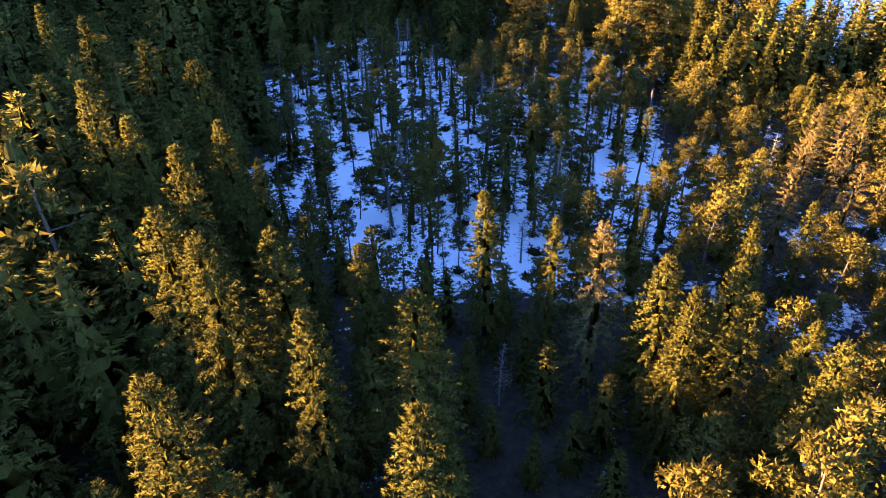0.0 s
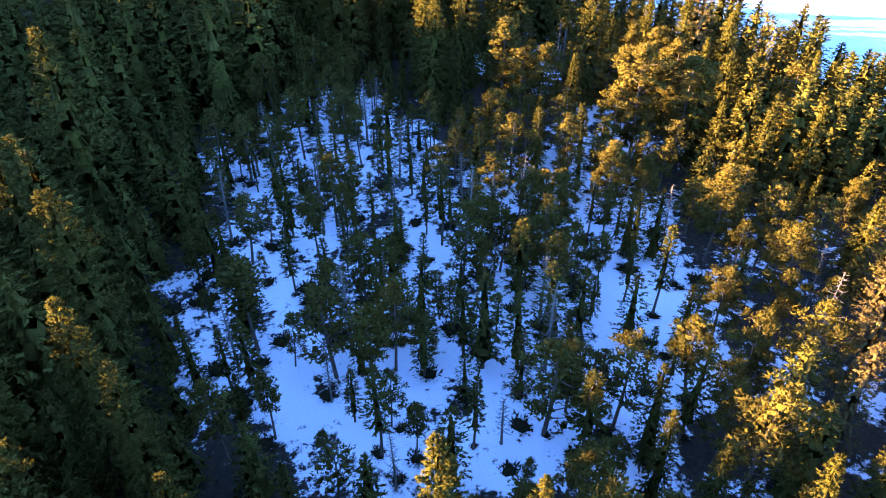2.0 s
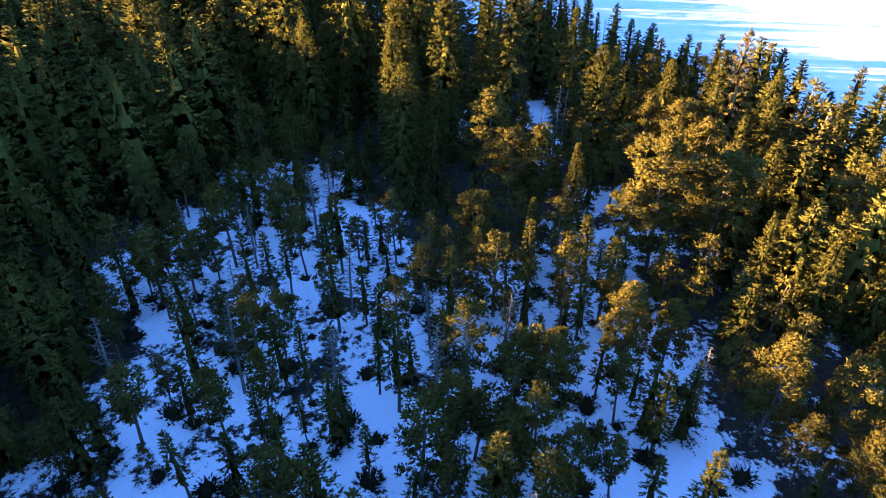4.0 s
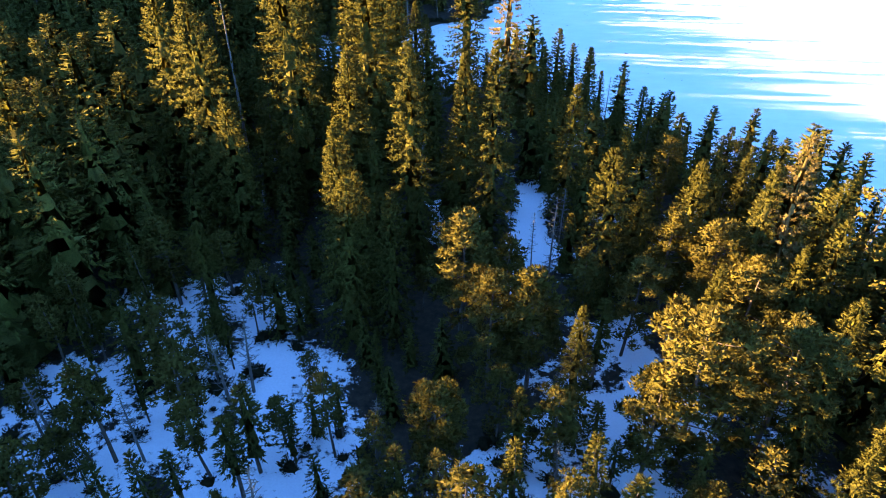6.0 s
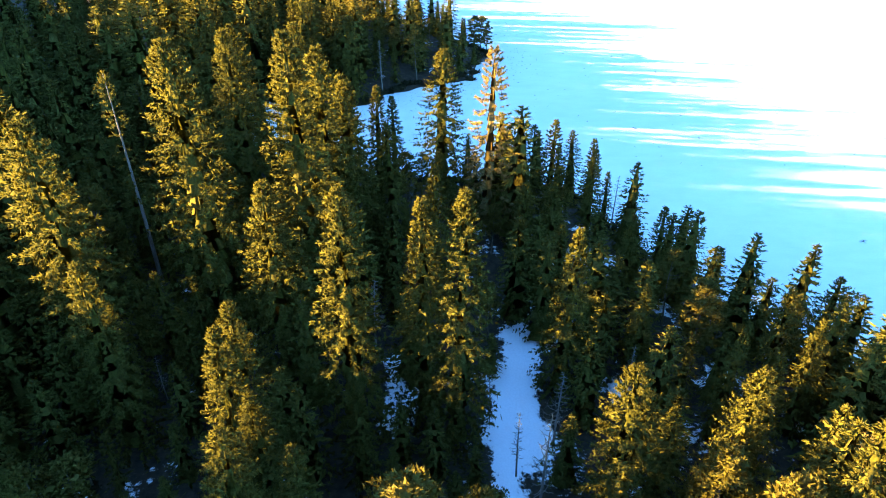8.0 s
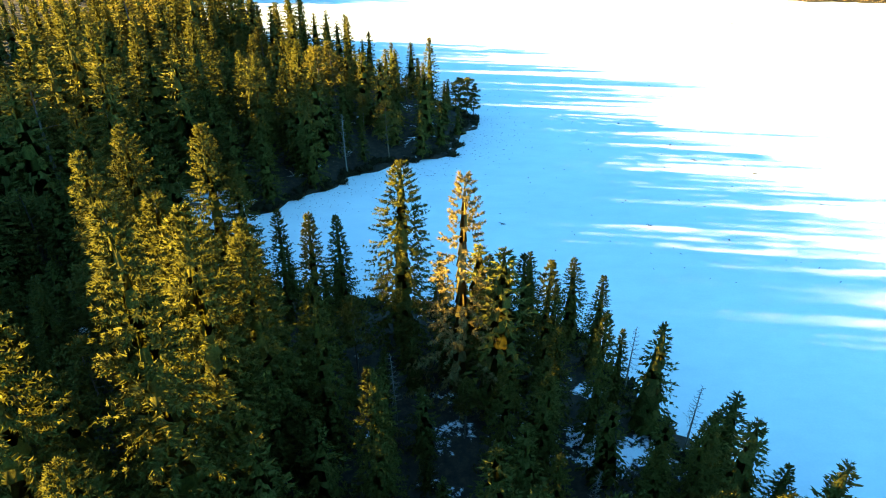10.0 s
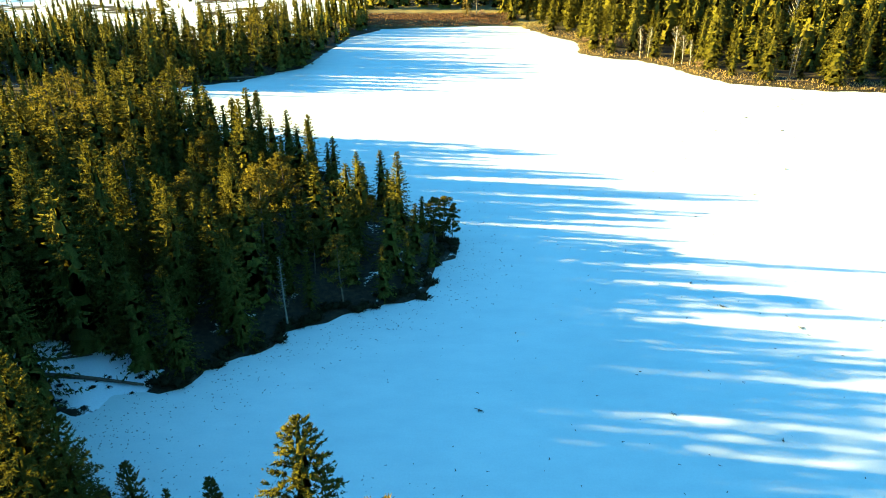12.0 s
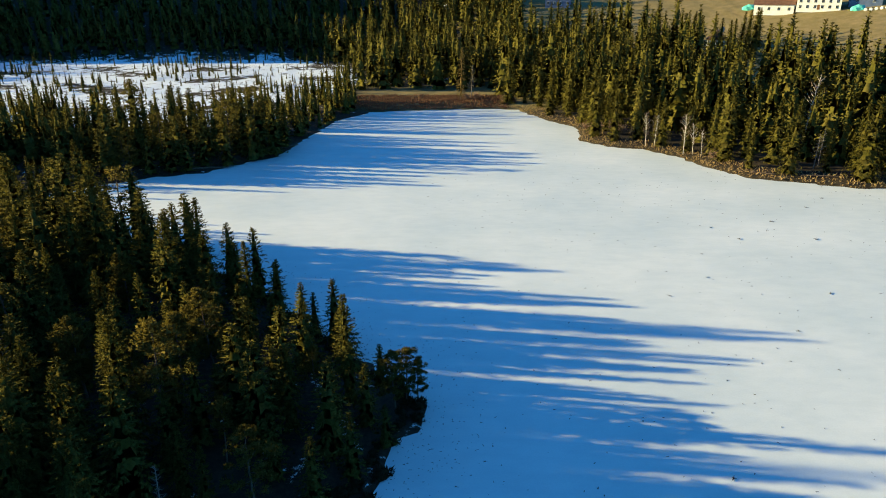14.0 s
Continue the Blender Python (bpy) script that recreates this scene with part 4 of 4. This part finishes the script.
def blades(name, spots, lo, hi, mat, label):
    p = np.array(spots)
    n_b = len(p)
    base = np.stack([p[:, 0], p[:, 1], height(p[:, 0], p[:, 1])], -1)
    w = unit(rng.normal(0, 0.35, (n_b, 3)) + [0, 0, 1])
    v, t = spikes(rng, base, w, rng.uniform(lo, hi, n_b), np.full(n_b, 0.09), 3, 0.5)
    tagged(new(name, tri_mesh(name, v, t, [mat])), label, "grass", kind="stuff")


spots = [(x, y) for x, y in zip(rng.uniform(-10, 46, 9000), rng.uniform(387, 416, 9000))]
keep = to_edge(LAKE, np.array(spots)[:, 0], np.array(spots)[:, 1]) > 0.3
blades("reed_bed", np.array(spots)[keep], 0.4, 1.0, reed_mat, "brown flattened reeds at the end of the lake")
spots = np.stack([rng.uniform(45, 135, 26000), rng.uniform(285, 395, 26000)], -1)
d = to_edge(LAKE, spots[:, 0], spots[:, 1])
blades("shore_grass", spots[(d > 0.2) & (d < 7)], 0.25, 0.7, straw_mat, "dry yellow tussock grass along the shore")


def bush_mesh(seed):
    g = np.random.default_rng(seed)
    n_b = 240
    w = unit(g.normal(0, 0.55, (n_b, 3)) + [0, 0, 1])
    base = np.stack([g.normal(0, 0.4, n_b), g.normal(0, 0.4, n_b), g.uniform(0, 0.9, n_b)], -1)
    ln = g.uniform(0.7, 1.7, n_b)
    return tri_mesh("bush", *spikes(g, base, w, ln, ln * 0.02, 2, 0.3), [twigs_mat])


bushes = [bush_mesh(600 + k) for k in range(3)]
for k, (x, y, s) in enumerate(((45, 401, 1.5), (48, 400, 1.2), (71, 349, 1.4), (68, 352, 1.6), (74, 345, 1.5), (73, 351, 1.7), (77, 343, 1.3), (66, 356, 1.2), (31, 406, 1.3),
                               (35, 408, 1.4), (90, 317, 1.2), (-14, 402, 1.6), (-16, 395, 1.4), (-13, 408, 1.5))):
    o = new("bare_bush", bushes[k % 3])
    o.matrix_basis = pose(x, y, float(height(x, y)) - 0.05, 0, 0, k * 47) @ Matrix.Scale(s, 4)
    tagged(o, "leafless reddish-brown bush on the dry lake shore", "bush", "bare bushes on the shore")


# ---- farm on the slope, seen over the trees ----
plaster = plain("white_plaster", (0.66, 0.64, 0.6), (0.78, 0.76, 0.72), 0.5)
roof_brown = plain("brown_roof_tiles", (0.09, 0.045, 0.03), (0.17, 0.09, 0.06), 0.8)
timber = plain("brown_boards", (0.12, 0.06, 0.03), (0.22, 0.12, 0.06), 0.8)
slate = plain("blue_grey_sheeting", (0.06, 0.09, 0.16), (0.12, 0.16, 0.26), 0.6)
teal = plain("teal_tarpaulin", (0.08, 0.4, 0.36), (0.14, 0.55, 0.48), 0.8)
film = plain("white_bale_film", (0.6, 0.6, 0.58), (0.75, 0.75, 0.72), 0.8)
pane_mat, _, _, pb = material("window_glass", 0.1)
pb.inputs["Base Color"].default_value = (0.03, 0.04, 0.05, 1)


def part(name, bm, mat, parent, label=""):
    me = bpy.data.meshes.new(name)
    bm.to_mesh(me)
    bm.free()
    me.materials.append(mat)
    o = new(name, me)
    o.parent = parent
    if label:
        o["label"] = label
    return o


def block(bm, x0, y0, z0, x1, y1, z1):
    m = Matrix.Translation(((x0 + x1) / 2, (y0 + y1) / 2, (z0 + z1) / 2)) @ Matrix.Diagonal((x1 - x0, y1 - y0, z1 - z0, 1))
    bmesh.ops.create_cube(bm, size=1, matrix=m)
    return bm


def gabled(bm, w, dep, z0, z1, along_x=True):
    """A solid gable between the eaves at z0 and the ridge at z1, overhanging by half a metre."""
    a, b = w / 2 + 0.5, dep / 2 + 0.5
    if along_x:
        co = [(-a, -b, z0), (a, -b, z0), (a, b, z0), (-a, b, z0), (-a, 0, z1), (a, 0, z1)]
    else:
        co = [(-a, -b, z0), (-a, b, z0), (a, b, z0), (a, -b, z0), (0, -b, z1), (0, b, z1)]
        co = [co[0], co[3], co[2], co[1], co[4], co[5]]
        vs = [bm.verts.new(c) for c in co]
        for f in ((3, 2, 1, 0), (0, 1, 4), (2, 3, 5), (1, 2, 5, 4), (3, 0, 4, 5)):
            bm.faces.new([vs[i] for i in f])
        return bm
    vs = [bm.verts.new(c) for c in co]
    for f in ((3, 2, 1, 0), (0, 1, 5, 4), (2, 3, 4, 5), (3, 0, 4), (1, 2, 5)):
        bm.faces.new([vs[i] for i in f])
    return bm


def house(name, x, y, turn, w, dep, eaves, ridge, wall_mat, roof_mat, label, floors=2, cols=4, along_x=True, category="house", door=True):
    top = new(name)
    top.matrix_basis = pose(x, y, float(height(x, y)) - 1.2, 0, 0, turn)
    tagged(top, label, category)
    part("wall", block(bmesh.new(), -w / 2, -dep / 2, 0, w / 2, dep / 2, eaves + 1.2), wall_mat, top)
    part("roof", gabled(bmesh.new(), w, dep, eaves + 1.2, ridge + 1.2, along_x), roof_mat, top)
    part("chimney", block(bmesh.new(), w * 0.2, -0.4, ridge + 0.4, w * 0.2 + 0.8, 0.4, ridge + 2.4), wall_mat, top)
    for f in range(floors):
        for c in range(cols):
            cx, cz = (c + 0.5) / cols * w - w / 2, 1.2 + (f + 0.5) * (eaves / floors)
            win = part("window", block(bmesh.new(), cx - 0.6, -dep / 2 - 0.05, cz - 0.75, cx + 0.6, -dep / 2 + 0.05, cz + 0.75), film, top, "white window frame")
            part("pane", block(bmesh.new(), cx - 0.5, -dep / 2 - 0.08, cz - 0.65, cx - 0.04, -dep / 2 - 0.06, cz + 0.65), pane_mat, win)
            part("pane", block(bmesh.new(), cx + 0.04, -dep / 2 - 0.08, cz - 0.65, cx + 0.5, -dep / 2 - 0.06, cz + 0.65), pane_mat, win)
    if door:
        part("door", block(bmesh.new(), -0.55, -dep / 2 - 0.06, 1.2, 0.55, -dep / 2 + 0.02, 3.3), timber, top)
    return top


house("farmhouse", 195, 487, -27, 18, 12, 7.4, 11.5, plaster, roof_brown, "white plastered farmhouse with rows of small windows on the slope", 3, 6)
house("barn", 179, 496, -27, 17, 13, 3.4, 9.0, plaster, roof_brown, "long low barn with a broad brown roof beside the farmhouse", 1, 4, category="barn", door=False)
house("shed", 212, 480, -27, 13, 10, 3.6, 5.4, slate, slate, "dark blue-grey sheet-metal shed on the farm", 1, 2, category="shed", door=False)
house("cottage", 134, 443, -20, 7.5, 9, 5.0, 8.6, plaster, roof_brown, "small white cottage with a brown gabled roof among spruces", 2, 2, along_x=False)
house("grey_house", 86, 560, -12, 14, 10, 6.0, 9.5, slate, slate, "blue-grey house on the hill behind the forest", 2, 4)

for x, y, s, m, lab in ((205.5, 472.5, 2.4, teal, "heap covered with a teal tarpaulin"), (173, 510, 2.6, teal, "teal-covered farm trailer on the slope")):
    g = bmesh.new()
    bmesh.ops.create_icosphere(g, subdivisions=3, radius=1)
    for v in g.verts:
        n3 = 1 + 0.25 * noise.noise(v.co * 1.7)
        v.co = Vector((v.co.x * s * 1.3 * n3, v.co.y * s * n3, max(-0.3, v.co.z) * s * 0.9 * n3))
    me = bpy.data.meshes.new("tarp_heap")
    g.to_mesh(me)
    g.free()
    me.materials.append(m)
    o = new("tarp_heap", me)
    o.matrix_basis = pose(x, y, float(height(x, y)), 0, 0, -20)
    tagged(o, lab, "heap")

bale = bmesh.new()
bmesh.ops.create_cone(bale, cap_ends=True, segments=18, radius1=0.7, radius2=0.7, depth=1.3, matrix=Matrix.Rotation(radians(90), 4, "X"))
bmesh.ops.bevel(bale, geom=[e for e in bale.edges if len(e.link_faces) == 2 and e.calc_face_angle(0) > 1], offset=0.12, segments=2, affect="EDGES")
bale_me = bpy.data.meshes.new("bale")
bale.to_mesh(bale_me)
bale.free()
bale_me.materials.append(film)
for k in range(14):
    x, y = 206 + k * 1.7, 468 - k * 1.0
    o = new("wrapped_bale", bale_me)
    o.matrix_basis = pose(x, y, float(height(x, y)) + 0.62, 0, 0, -30 + rng.uniform(-6, 6))
    tagged(o, "white film-wrapped silage bale in a row", "bale", "silage bales")

# ---- plank path across the bog edge ----
plank = bmesh.new()
block(plank, -0.75, -0.22, -0.03, 0.75, 0.22, 0.03)
plank_me = bpy.data.meshes.new("plank")
plank.to_mesh(plank_me)
plank.free()
plank_me.materials.append(bark_grey)
walkway = new("boardwalk")
tagged(walkway, "pale weathered boardwalk across the bog edge", "boardwalk")
for k in range(70):
    f = k / 69
    x, y = -17 + 6.5 * f, 418 + 34 * f
    o = new("plank", plank_me)
    o.parent = walkway
    o.matrix_basis = pose(x, y, float(height(x, y)) + 0.3, 0, 0, -11 + rng.normal(0, 1.5))
